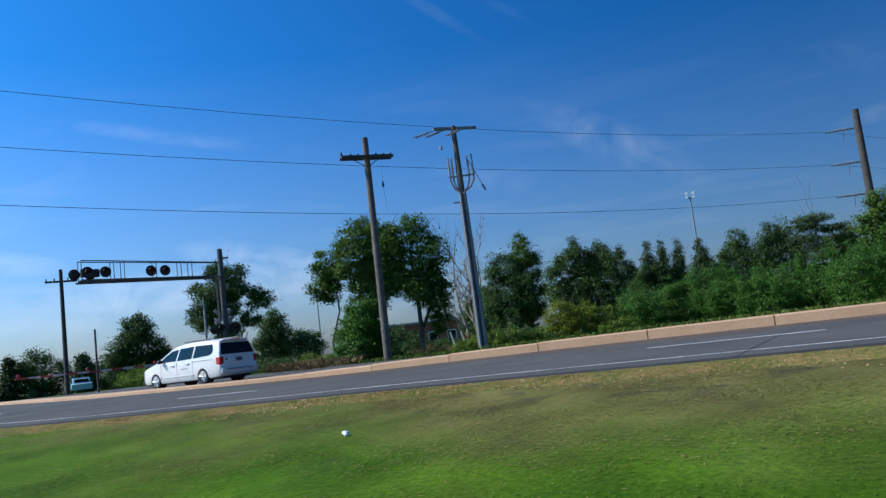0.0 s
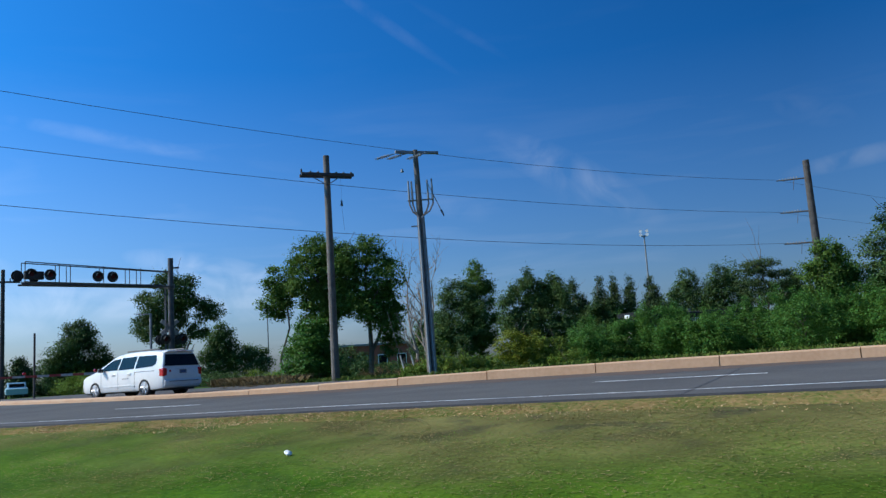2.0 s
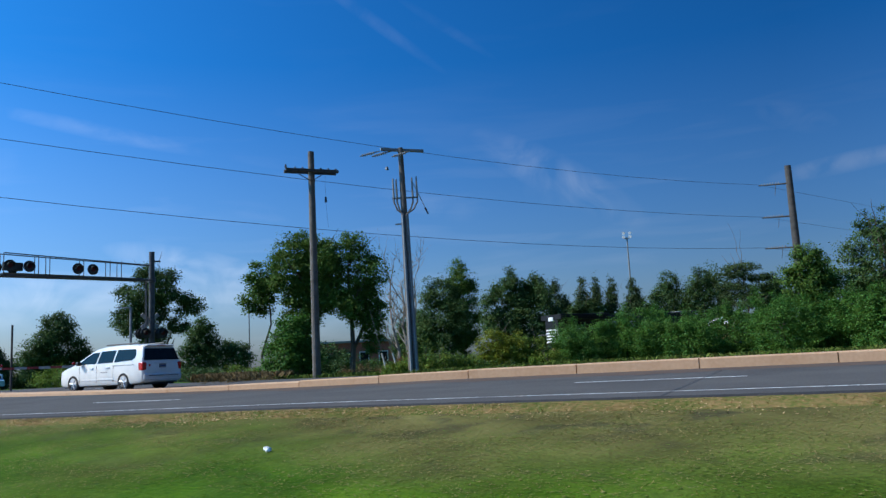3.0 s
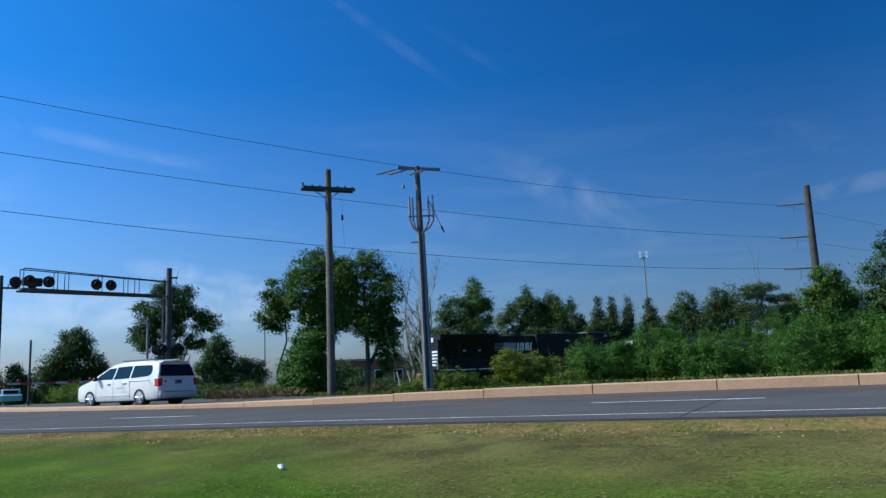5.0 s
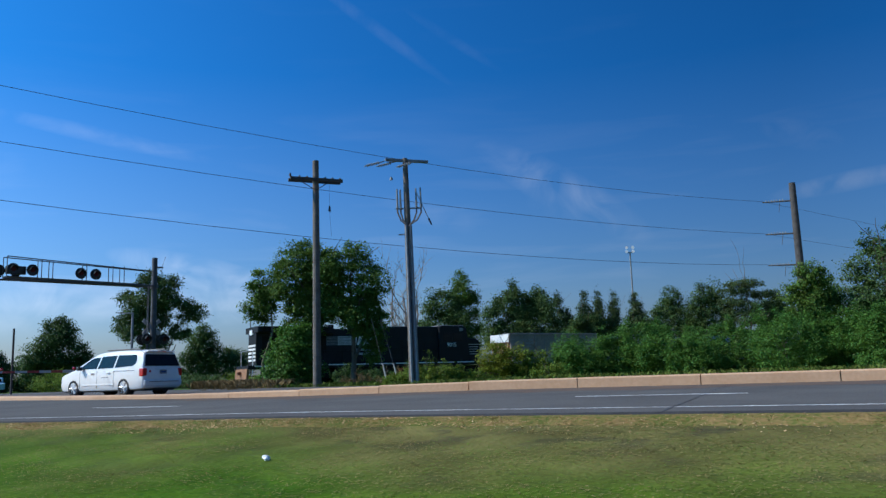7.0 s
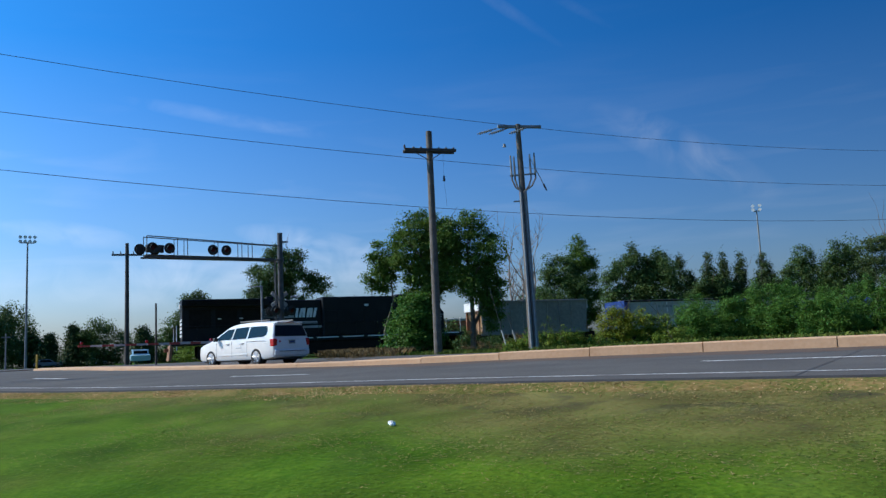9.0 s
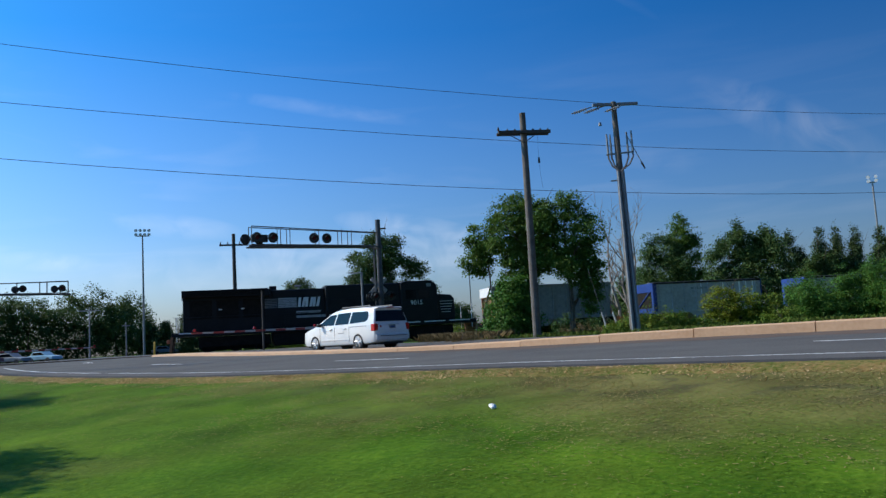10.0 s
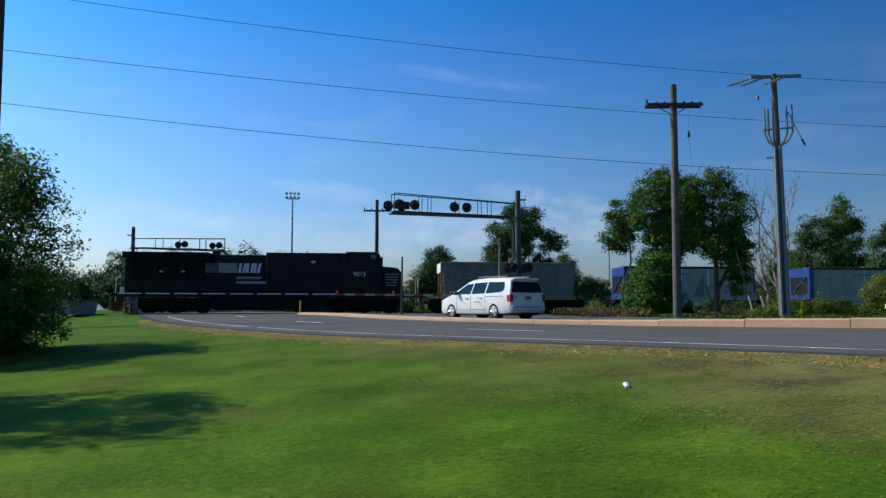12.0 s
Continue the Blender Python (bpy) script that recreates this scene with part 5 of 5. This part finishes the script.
def truck(parent, cx, axles, r=0.5):
    f = part("truck_frame", boxed(cx - axles[-1] - 0.6, cx + axles[-1] + 0.6, -1.15, -0.92, 0.36, 1.08, 0.05), M_UNDER, parent)
    part("truck_frame", boxed(cx - axles[-1] - 0.6, cx + axles[-1] + 0.6, 0.92, 1.15, 0.36, 1.08, 0.05), M_UNDER, parent)
    part("brake_rigging", boxed(cx - axles[-1] - 0.45, cx + axles[-1] + 0.45, -0.6, 0.6, 0.16, 0.9, 0.05), M_UNDER, parent)
    for a in sorted({q for x in axles for q in (x, -x)}):
        wheelset(parent, cx + a, r)
        for sd in (-1, 1):
            part("axle_box", boxed(cx + a - 0.18, cx + a + 0.18, sd * 1.05 - 0.14, sd * 1.05 + 0.14, 0.36, 0.7, 0.03), M_UNDER, f)
            part("spring", tubed((cx + a + 0.45, sd * 1.05, 0.25), (cx + a + 0.45, sd * 1.05, 0.5), 0.1, 0.1, 8), M_UNDER, f)


def letters(txt, size, parent, m, material, name, label):
    cu = bpy.data.curves.new("font", "FONT")
    cu.body, cu.size, cu.extrude, cu.align_x = txt, size, 0.008, "CENTER"
    tmp = new("font", cu)
    me = bpy.data.meshes.new_from_object(tmp.evaluated_get(bpy.context.evaluated_depsgraph_get()))
    bpy.data.objects.remove(tmp)
    me.materials.append(material)
    ob = new(name, me)
    ob.parent = parent
    ob.matrix_local = m
    return tagged(ob, label)


WHEELS = []
M_LETTER = mat("faded_white_lettering", (0.24, 0.245, 0.25), (0.40, 0.40, 0.40), 3, 0.6, 0.0)
M_FADED = mat("worn_lettering", (0.09, 0.092, 0.096), (0.16, 0.16, 0.165), 3, 0.6, 0.0)
M_STRIPE = mat("white_loco_paint", (0.55, 0.55, 0.55), (0.72, 0.72, 0.71), 3, 0.6, 0.0)
M_RUSTTAN = mat("tan_rust", (0.34, 0.18, 0.09), (0.52, 0.33, 0.19), 1.5, 0.9, 0.3, fine=9)
M_PILOT = mat("dusty_brown_steel", (0.16, 0.07, 0.035), (0.28, 0.14, 0.07), 2, 0.85, 0.2)


def locomotive():
    v = thing("locomotive", pose(*along(0), 0, 0, TRACK_YAW), "black diesel freight locomotive running long hood first", "locomotive")
    part("frame", boxed(-10.9, 10.9, -1.5, 1.5, 1.15, 1.42, 0.03), M_LOCO, v)
    part("fuel_tank", prism([(-3.9, 0.2), (-4.1, 0.5), (-4.1, 1.15), (4.1, 1.15), (4.1, 0.5), (3.9, 0.2)], -1.4, 1.4, 0.08), M_UNDER, v)
    truck(v, 6.7, (0, 1.85), 0.52)
    truck(v, -6.7, (0, 1.85), 0.52)
    # long hood in three lengths
    part("radiator_hood", prism([(4.1, 1.42), (4.1, 4.27), (10.15, 4.27), (10.15, 1.42)], -0.95, 0.95, 0.05), M_LOCO, v)
    part("radiator_wing", prism([(4.2, 3.75), (4.35, 4.30), (10.2, 4.30), (10.2, 3.85)], -1.52, 1.52, 0.06), M_LOCO, v, "overhanging radiator housing")
    part("engine_hood", prism([(0.3, 1.42), (0.3, 4.17), (4.1, 4.17), (4.1, 1.42)], -0.92, 0.92, 0.1), M_LOCO, v)
    part("equipment_hood", prism([(-5.3, 1.42), (-5.3, 4.34), (0.3, 4.34), (0.3, 1.42)], -1.25, 1.25, 0.12), M_LOCO, v)
    part("exhaust_stack", boxed(3.7, 4.2, -0.3, 0.3, 4.1, 4.5, 0.03), M_LOCO, v)
    part("horn", tubed((1.9, 0.2, 4.45), (2.4, 0.2, 4.45), 0.05, 0.09), M_GREY, v)
    part("horn_stand", tubed((2.1, 0.2, 4.15), (2.1, 0.2, 4.45), 0.04), M_GREY, v)
    part("antenna", tubed((-2.5, 0, 4.3), (-2.5, 0, 4.55), 0.03), M_GREY, v)
    for i in range(9):
        x = -4.8 + 1.02 * i
        if x < 4.0:
            y = 1.25 if x < 0.2 else 0.92
            part("hood_door", boxed(x, x + 0.92, y - 0.02, y + 0.022, 1.6, 3.3, 0.015), M_LOCO, v)
    for i in range(12):
        part("radiator_slat", boxed(4.6, 9.9, 1.5, 1.54, 3.9 + 0.028 * i, 3.912 + 0.028 * i), M_UNDER, v)
    for i in range(3):
        part("intake_screen", boxed(4.6 + 1.8 * i, 6.1 + 1.8 * i, 0.94, 0.97, 2.3, 3.6, 0.01), M_UNDER, v)
    # wide cab and nose
    part("cab", prism([(-5.2, 1.42), (-5.2, 4.25), (-5.5, 4.40), (-7.5, 4.40), (-7.82, 4.2), (-8.0, 3.35), (-8.0, 1.42)], -1.5, 1.5, 0.06), M_LOCO, v)
    part("cab_roof", boxed(-7.75, -5.35, -1.2, 1.2, 4.37, 4.44, 0.03), M_GREY, v, "grey cab roof")
    part("nose", prism([(-7.9, 1.42), (-7.9, 3.42), (-9.1, 3.30), (-9.35, 3.0), (-9.35, 1.42)], -1.2, 1.2, 0.12), M_LOCO, v)
    for sd in (-1, 1):
        part("cab_window", boxed(-6.35, -5.55, sd * 1.5 - 0.012, sd * 1.5 + 0.012, 3.1, 3.75, 0.01), M_GLASS, v)
        part("cab_window", boxed(-7.35, -6.5, sd * 1.5 - 0.012, sd * 1.5 + 0.012, 3.1, 3.8, 0.01), M_GLASS, v)
        part("windscreen", boxed(-8.02, -7.9, sd * 0.75 - 0.45, sd * 0.75 + 0.45, 3.5, 4.1, 0.01, None), M_GLASS, v)
        part("number_board", boxed(-7.5, -7.15, sd * 1.51 - 0.012, sd * 1.51 + 0.012, 3.95, 4.2), M_GREY, v)
        # pale sill stripe in lengths
        for i in range(11):
            x = -10.4 + 1.92 * i
            part("sill_stripe", boxed(x, x + 1.62, sd * 1.503 - 0.01, sd * 1.503 + 0.01, 1.33, 1.41), M_STRIPE, v, "pale sill stripe")
        # handrails and stanchions
        part("handrail", tubed((-5.0, sd * 1.42, 2.45), (10.6, sd * 1.42, 2.45), 0.018), M_LOCO, v)
        for i in range(12):
            x = -5.0 + 15.6 * i / 11
            part("stanchion", tubed((x, sd * 1.42, 1.42), (x, sd * 1.42, 2.45), 0.015, n=5), M_LOCO, v)
        for x in (10.55, -10.55):
            part("grab_rail", tubed((x, sd * 1.45, 0.8), (x, sd * 1.45, 2.5), 0.03), M_STRIPE, v, "white grab rail")
            for k in range(4):
                part("step", boxed(x - 0.28, x + 0.28, sd * 1.3 - 0.12, sd * 1.3 + 0.12, 0.35 + 0.28 * k, 0.38 + 0.28 * k), M_UNDER, v)
        # fan-shaped white stripes on both hood ends
        for i in range(5):
            part("end_stripe", boxed(-9.0 - 0.05 * i, -8.3 + 0.03 * i, sd * 1.202 - 0.006, sd * 1.202 + 0.006, 2.0 + 0.2 * i, 2.06 + 0.2 * i), M_LETTER, v, "white nose stripe")
    for x, s1 in ((10.16, 1), (-9.36, -1)):
        for i in range(5):
            part("end_stripe", boxed(x - 0.01, x + 0.012, -0.85, 0.85, 1.75 + 0.27 * i, 1.90 + 0.27 * i), M_STRIPE, v, "white end stripe")
        part("headlight", tubed((x, 0, 3.9 if s1 > 0 else 2.9), (x + s1 * 0.08, 0, 3.9 if s1 > 0 else 2.9), 0.16), M_GREY, v)
    for x in (10.9, -10.9):
        k = 1 if x > 0 else -1
        part("pilot", prism([(x, 0.15), (x - k * 0.12, 1.2), (x + k * 0.06, 1.2), (x + k * 0.16, 0.15)], -1.45, 1.45), M_PILOT, v, "dusty brown pilot")
        part("coupler", boxed(min(x, x + k * 0.4), max(x, x + k * 0.4), -0.14, 0.14, 0.75, 1.0, 0.04), M_RUST, v)
        part("end_rail", tubed((x - k * 0.15, -1.3, 2.5), (x - k * 0.15, 1.3, 2.5), 0.022), M_GREY, v)
    # road number, and emblem and name drawn as plain shapes
    flat = Matrix(((-1, 0, 0, 0), (0, 0, 1, 0), (0, 1, 0, 0), (0, 0, 0, 1)))
    letters("9015", 0.46, v, Matrix.Translation((-6.35, 1.512, 2.66)) @ flat, M_STRIPE, "road_number", "white road number")
    for i in range(6):
        z = 2.88 + 0.118 * i
        part("emblem_bar", boxed(3.7, 5.9 - 0.05 * i, 0.945, 0.953, z, z + 0.075), M_FADED, v, "faded white emblem bar")
        part("emblem_bar", boxed(2.35, 3.66, 0.945, 0.953, z, z + 0.098), M_LETTER, v, "faded white emblem bar")
    for x, lean in ((2.28, 0.0), (2.02, -0.1), (1.76, 0.0), (1.46, -0.06), (1.22, 0.0), (0.98, -0.08)):
        y = 0.945
        part("emblem_bar", prism([(x, 2.88), (x - 0.19, 2.88), (x - 0.27 + lean, 3.56), (x - 0.08 + lean, 3.56)][::-1], y, y + 0.008), M_STRIPE, v, "white slanted emblem bar")
    part("service_light", boxed(6.0, 6.25, 0.955, 0.985, 2.9, 2.98), M_STRIPE, v, "small pale plate")
    part("service_light", boxed(7.5, 7.75, 0.955, 0.985, 2.9, 2.98), M_STRIPE, v, "small pale plate")
    part("headlight_box", boxed(10.14, 10.26, -0.34, 0.34, 3.72, 4.08, 0.02), M_STRIPE, v, "white headlight housing")
    part("sand_filler", boxed(-3.2, -2.9, 1.25, 1.285, 3.6, 3.75), M_STRIPE, v, "small pale plate")
    for z, w in ((2.42, 1.75), (2.1, 2.1)):
        part("name_bar", boxed(2.4 - w, 2.4, 0.945, 0.953, z, z + 0.17), M_LETTER, v, "plain pale lettering bar")
    return v


def hopper(k, body, end_mat, length=10.6, slope=True):
    v = thing("hopper_car", pose(*along(0), 0, 0, TRACK_YAW), ("pale grey covered hopper car with rusty sloped ends" if slope else "weathered grey hopper car with blue painted ends"), "railway wagon", "hopper cars")
    L = length / 2
    top = 3.72 if slope else 3.5
    part("underframe", boxed(-L - 0.3, L + 0.3, -0.3, 0.3, 0.75, 1.05, 0.02), M_UNDER, v)
    if slope:
        pts = [(-L, top), (L, top), (L, top - 0.42), (L - 1.0, 1.25), (1.9, 1.05), (1.2, 0.55), (0.5, 0.55), (0, 1.0), (-0.5, 0.55), (-1.2, 0.55), (-1.9, 1.05), (-L + 1.0, 1.25), (-L, top - 0.42)]
    else:
        pts = [(-L, top), (L, top), (L, 1.12), (1.9, 1.02), (1.2, 0.55), (0.5, 0.55), (0, 1.0), (-0.5, 0.55), (-1.2, 0.55), (-1.9, 1.02), (-L, 1.12)]
    part("body", prism(pts, -1.44 if slope else -1.5, 1.44 if slope else 1.5, 0.05), body, v)
    if slope:
        for sd in (-1, 1):
            part("side_sheet", prism([(-L + 0.25, 1.1), (-L + 0.05, top - 0.35), (-L, top - 0.02), (L, top - 0.02), (L - 0.05, top - 0.35), (L - 0.25, 1.1)], sd * 1.45 - 0.04, sd * 1.45 + 0.04), body, v)
    part("side_sill", boxed(-L, L, 1.48, 1.56, 1.02, 1.2, 0.02), body, v)
    part("top_chord", boxed(-L - 0.02, L + 0.02, 1.47, 1.57, top - 0.12, top + 0.02, 0.02), body if slope else M_UNDER, v)
    n = 9
    for i in range(n):
        x = -L + 0.5 + (2 * L - 1.0) * i / (n - 1)
        if slope and abs(x) > L - 0.9:
            continue
        part("rib", boxed(x - 0.045, x + 0.045, 1.49, 1.58, 1.2, top - 0.1, 0.012), body, v)
    for x0, x1, z0, z1 in (((L - 2.6, L - 1.2, top - 0.62, top - 0.46), (L - 2.9, L - 1.2, top - 0.9, top - 0.76), (L - 2.3, L - 1.2, top - 1.16, top - 1.04)) if slope else ((L - 4.2, L - 3.0, top - 0.9, top - 0.66), (L - 4.2, L - 3.3, top - 1.25, top - 1.08))):
        part("lettering_bar", boxed(x0, x1, 1.495, 1.512, z0, z1), M_GREY if slope else M_LETTER, v, "plain lettering bar")
    if not slope:
        for x, wd, dep in ((-L + 0.7, 0.10, 1.7), (-L + 1.35, 0.07, 1.9), (-L + 1.95, 0.12, 1.5), (-L + 2.7, 0.06, 1.8), (-L + 3.5, 0.09, 1.2), (0.6, 0.07, 0.9), (2.2, 0.06, 1.1)):
            part("lime_streak", boxed(x, x + wd, 1.5, 1.506, top - 0.14 - dep, top - 0.14), M_WHITE, v, "white streak run down the side")
        for i in range(4):
            part("lettering_bar", boxed(L - 3.6 - 0.42 * i, L - 3.35 - 0.42 * i, 1.495, 1.512, top - 0.62, top - 0.46), M_GREY, v, "plain lettering bar")
        part("dirt_wedge", prism([(-0.2, 1.3), (-1.6, 1.3), (-1.0, top - 0.5)][::-1], 1.5, 1.505), M_HOPPER, v, "grey dirt fan on the side")
    for i in range(4):
        x = -L + 1.5 + i * (2 * L - 3) / 3
        part("roof_hatch", boxed(x - 0.45, x + 0.45, -0.4, 0.4, top, top + 0.1, 0.03), body, v)
    part("running_board", boxed(-L, L, 0.5, 0.9, top + 0.04, top + 0.08), M_METAL, v)
    for k2 in (1, -1):
        if slope:
            part("slope_sheet", prism([(k2 * (L - 0.02), top - 0.46), (k2 * (L - 1.02), 1.2), (k2 * (L - 0.96), 1.15), (k2 * (L + 0.03), top - 0.5)], -1.35, 1.35), M_RUSTTAN, v, "rust-stained tan slope sheet")
            part("end_panel", boxed(min(k2 * (L + 0.01), k2 * (L + 0.07)), max(k2 * (L + 0.01), k2 * (L + 0.07)), -1.42, 1.42, top - 0.72, top - 0.02, 0.01), M_STRIPE, v, "pale end panel")
            part("end_platform", boxed(min(k2 * (L - 1.9), k2 * (L + 0.35)), max(k2 * (L - 1.9), k2 * (L + 0.35)), -1.35, 1.35, 0.98, 1.1), M_UNDER, v)
            for y in (-1.2, 1.2):
                part("end_post", boxed(min(k2 * (L - 0.12), k2 * L), max(k2 * (L - 0.12), k2 * L), y - 0.07, y + 0.07, 1.1, top - 0.4), end_mat, v, "rusty end post")
                part("diagonal_brace", tubed((k2 * (L - 0.1), y, 1.15), (k2 * (L - 1.1), y, 2.0), 0.06), end_mat, v)
            part("brake_gear", boxed(min(k2 * (L - 0.9), k2 * (L - 0.3)), max(k2 * (L - 0.9), k2 * (L - 0.3)), 0.3, 1.0, 1.1, 1.75, 0.08), M_RUSTTAN, v)
        else:
            # near-flat dark plate paints in the shade of the open end frame
            part("end_sheet", boxed(min(k2 * (L + 0.005), k2 * (L + 0.06)), max(k2 * (L + 0.005), k2 * (L + 0.06)), -1.2, 1.2, 1.5, top - 0.7), M_UNDER, v, "dark plate for the shaded recess in the end")
            xa, xb = min(k2 * (L + 0.005), k2 * (L + 0.1)), max(k2 * (L + 0.005), k2 * (L + 0.1))
            part("end_sheet", boxed(xa, xb, -1.2, 1.2, top - 0.7, top, 0.01), end_mat, v, "blue painted end sheet")
            part("end_sill", boxed(xa, xb, -1.2, 1.2, 1.1, 1.5, 0.01), end_mat, v, "blue painted end sill")
            for y in (-1.35, 1.35):
                part("end_post", boxed(xa, xb, y - 0.15, y + 0.15, 1.1, top, 0.01), end_mat, v, "blue end post")
            part("end_brace", tubed((k2 * (L + 0.08), -1.2, 1.5), (k2 * (L + 0.08), 1.0, top - 0.7), 0.07), end_mat, v, "blue diagonal brace")
            if k2 > 0:
                part("corner_panel", boxed(min(k2 * (L - 0.22), k2 * (L + 0.05)), max(k2 * (L - 0.22), k2 * (L + 0.05)), 1.51, 1.545, 1.15, top - 0.08), end_mat, v, "blue painted corner")
        for i in range(6):
            part("ladder_rung", tubed((k2 * (L - 0.05), 1.6, 1.2 + 0.4 * i), (k2 * (L - 0.5), 1.6, 1.2 + 0.4 * i), 0.018, n=5), M_METAL, v)
        part("coupler", boxed(min(k2 * (L + 0.2), k2 * (L + 1.35)), max(k2 * (L + 0.2), k2 * (L + 1.35)), -0.13, 0.13, 0.72, 0.95, 0.03), M_RUST, v)
        truck(v, k2 * (L - 0.7), (0.87,), 0.44)
    return v


loco = locomotive()
S12_LOCO = 10.85
cars = [(hopper(0, M_HOPPER, M_RUST, 9.9), -6.35)]
for k in range(5):
    cars.append((hopper(k + 1, M_HOPPER2, M_BLUE, 9.9, False), -20.0 - 14.4 * k))
SPEED = 7.09

# ---- beyond the crossing: parked cars, a skip, a sign, a low brick building ----
def far_car(x, y, yaw, paint, label):
    z0 = ground_z(x, y)
    c = thing("car", pose(x, y, z0, 0, 0, yaw), label, "car", "distant cars")
    low = [(-2.2, 0.35), (-2.25, 0.85), (-1.5, 0.95), (1.0, 0.92), (2.1, 0.78), (2.25, 0.4)]
    part("body", prism(low, -0.88, 0.88, 0.08), paint, c)
    part("cabin", prism([(-1.7, 0.9), (-1.3, 1.42), (0.2, 1.45), (1.0, 0.9)], -0.76, 0.76, 0.08), paint, c)
    for sd in (-1, 1):
        part("side_window", prism([(-1.4, 0.98), (-1.18, 1.34), (0.12, 1.36), (0.66, 0.98)], sd * 0.765 - 0.008, sd * 0.765 + 0.008), M_GLASS, c)
        for xx in (-1.35, 1.35):
            part("wheel", tubed((xx, sd * 0.72, 0.32), (xx, sd * 0.9, 0.32), 0.32, 0.32, 14), M_RUBBER, c)
    part("rear_window", boxed(-1.62, -1.5, -0.6, 0.6, 1.0, 1.3, 0.02), M_GLASS, c)
    return c


M_CARBLUE = mat("pale_blue_car_paint", (0.25, 0.42, 0.5), (0.33, 0.5, 0.58), 1, 0.3, 0.0)
M_CARRED = mat("dark_red_car_paint", (0.09, 0.018, 0.016), (0.13, 0.03, 0.025), 1, 0.35, 0.0)
for b_, d_, yaw, paint, lab in ((72.6, 98, 30, M_WHITE, "white car on the road beyond the crossing"), (65.8, 120, 20, M_CARBLUE, "pale blue car beyond the crossing"), (67.6, 118, 25, M_GREY, "grey car beyond the crossing"), (53.2, 84, 145, M_CARBLUE, "pale blue car parked beyond the rails"), (56.0, 150, 40, M_WHITE, "white car parked beyond the rails"), (58.6, 150, 60, M_GREY, "grey car parked beyond the rails"), (69.2, 110, 30, M_CARRED, "dark red car beyond the crossing")):
    far_car(*spot(b_, d_), yaw, paint, lab)
passing = far_car(*on_road(-40, 12.3), 180, M_WHITE, "pale car driving up on the far carriageway")
x, y = spot(73.6, 46)
sk = thing("skip", pose(x, y, ground_z(x, y), 0, 0, 110), "dark grey steel skip beside the lawn", "skip")
part("bin", prism([(-0.7, 0.05), (-0.9, 0.75), (0.9, 0.75), (0.7, 0.05)], -0.6, 0.6, 0.03), M_GREY, sk)
part("rim", boxed(-0.94, 0.94, -0.64, 0.64, 0.73, 0.79, 0.02), M_CARRED, sk, "dark red rim")
x, y = spot(29.2, 128)
bd = thing("brick_building", pose(x, y, 0, 0, 0, 29), "low red brick building far behind the trees", "building")
part("wall", boxed(-9, 9, -4, 4, 0, 4.6), M_BRICK, bd)
part("roof", prism([(-9.4, 4.6), (-9.4, 4.9), (9.4, 4.9), (9.4, 4.6)], -4.4, 4.4), M_GREY, bd)
for i in range(6):
    wn_ = part("window", boxed(-8 + 2.9 * i, -6.6 + 2.9 * i, -4.06, -3.98, 1.3, 3.2), M_WHITE, bd, "white framed window")
    part("pane", boxed(-7.9 + 2.9 * i, -6.7 + 2.9 * i, -4.09, -4.05, 1.4, 3.1), M_GLASS, wn_)

lv, lf = [], []
for i in range(20):
    for j in range(8):
        x, y = on_road(50 + 2.0 * i, -12.5 + 1.2 * j)
        lv.append((x, y, ground_z(x, y) + 0.05))
for i in range(19):
    for j in range(7):
        lf.append((i * 8 + j, i * 8 + j + 1, i * 8 + j + 9, i * 8 + j + 8))
tagged(new("gravel_lot", mesh_from("gravel_lot", lv, lf, M_BALLAST)), "grey gravel lot beside the lawn", "ground", kind="structure")

# ---- litter on the lawn ----
x, y = spot(36.63, 9.35)
bm = bmesh.new()
bmesh.ops.create_icosphere(bm, subdivisions=3, radius=0.037)
for q in bm.verts:
    q.co *= 1 + 0.55 * noise.noise(q.co * 32) + 0.25 * noise.noise(q.co * 90)
    q.co.z = q.co.z * 0.8
lit = part("crumpled_wrapper", bm, M_LITTER)
lit.location = (x, y, ground_z(x, y) + 0.03)
tagged(lit, "crumpled white wrapper lying on the grass", "litter")


def motions():
    times = [0, 0.1] + [k * 1.0 for k in range(1, 12)] + [11.9, 12.0]
    for ob, s12 in [(loco, S12_LOCO)] + cars:
        walk(ob, [(t, pose(*along(s12 + SPEED * (t - 12.0)), 0, 0, TRACK_YAW)) for t in times])
    rows = []
    for k in range(25):
        s = -1.55 + 9.5 * (k / 2 - 12.0)
        rows.append((k / 2, pose(*on_road(s, 12.3), road_z(s, 12.3), 0, 0, 180 - math.degrees(heading(s)))))
    walk(passing, rows)
    for w, x, r in WHEELS:
        turn = math.degrees(SPEED / r)
        walk(w, [(k / 10, pose(x, 0, r, 0, turn * k / 10, 0)) for k in range(121)])


motions()
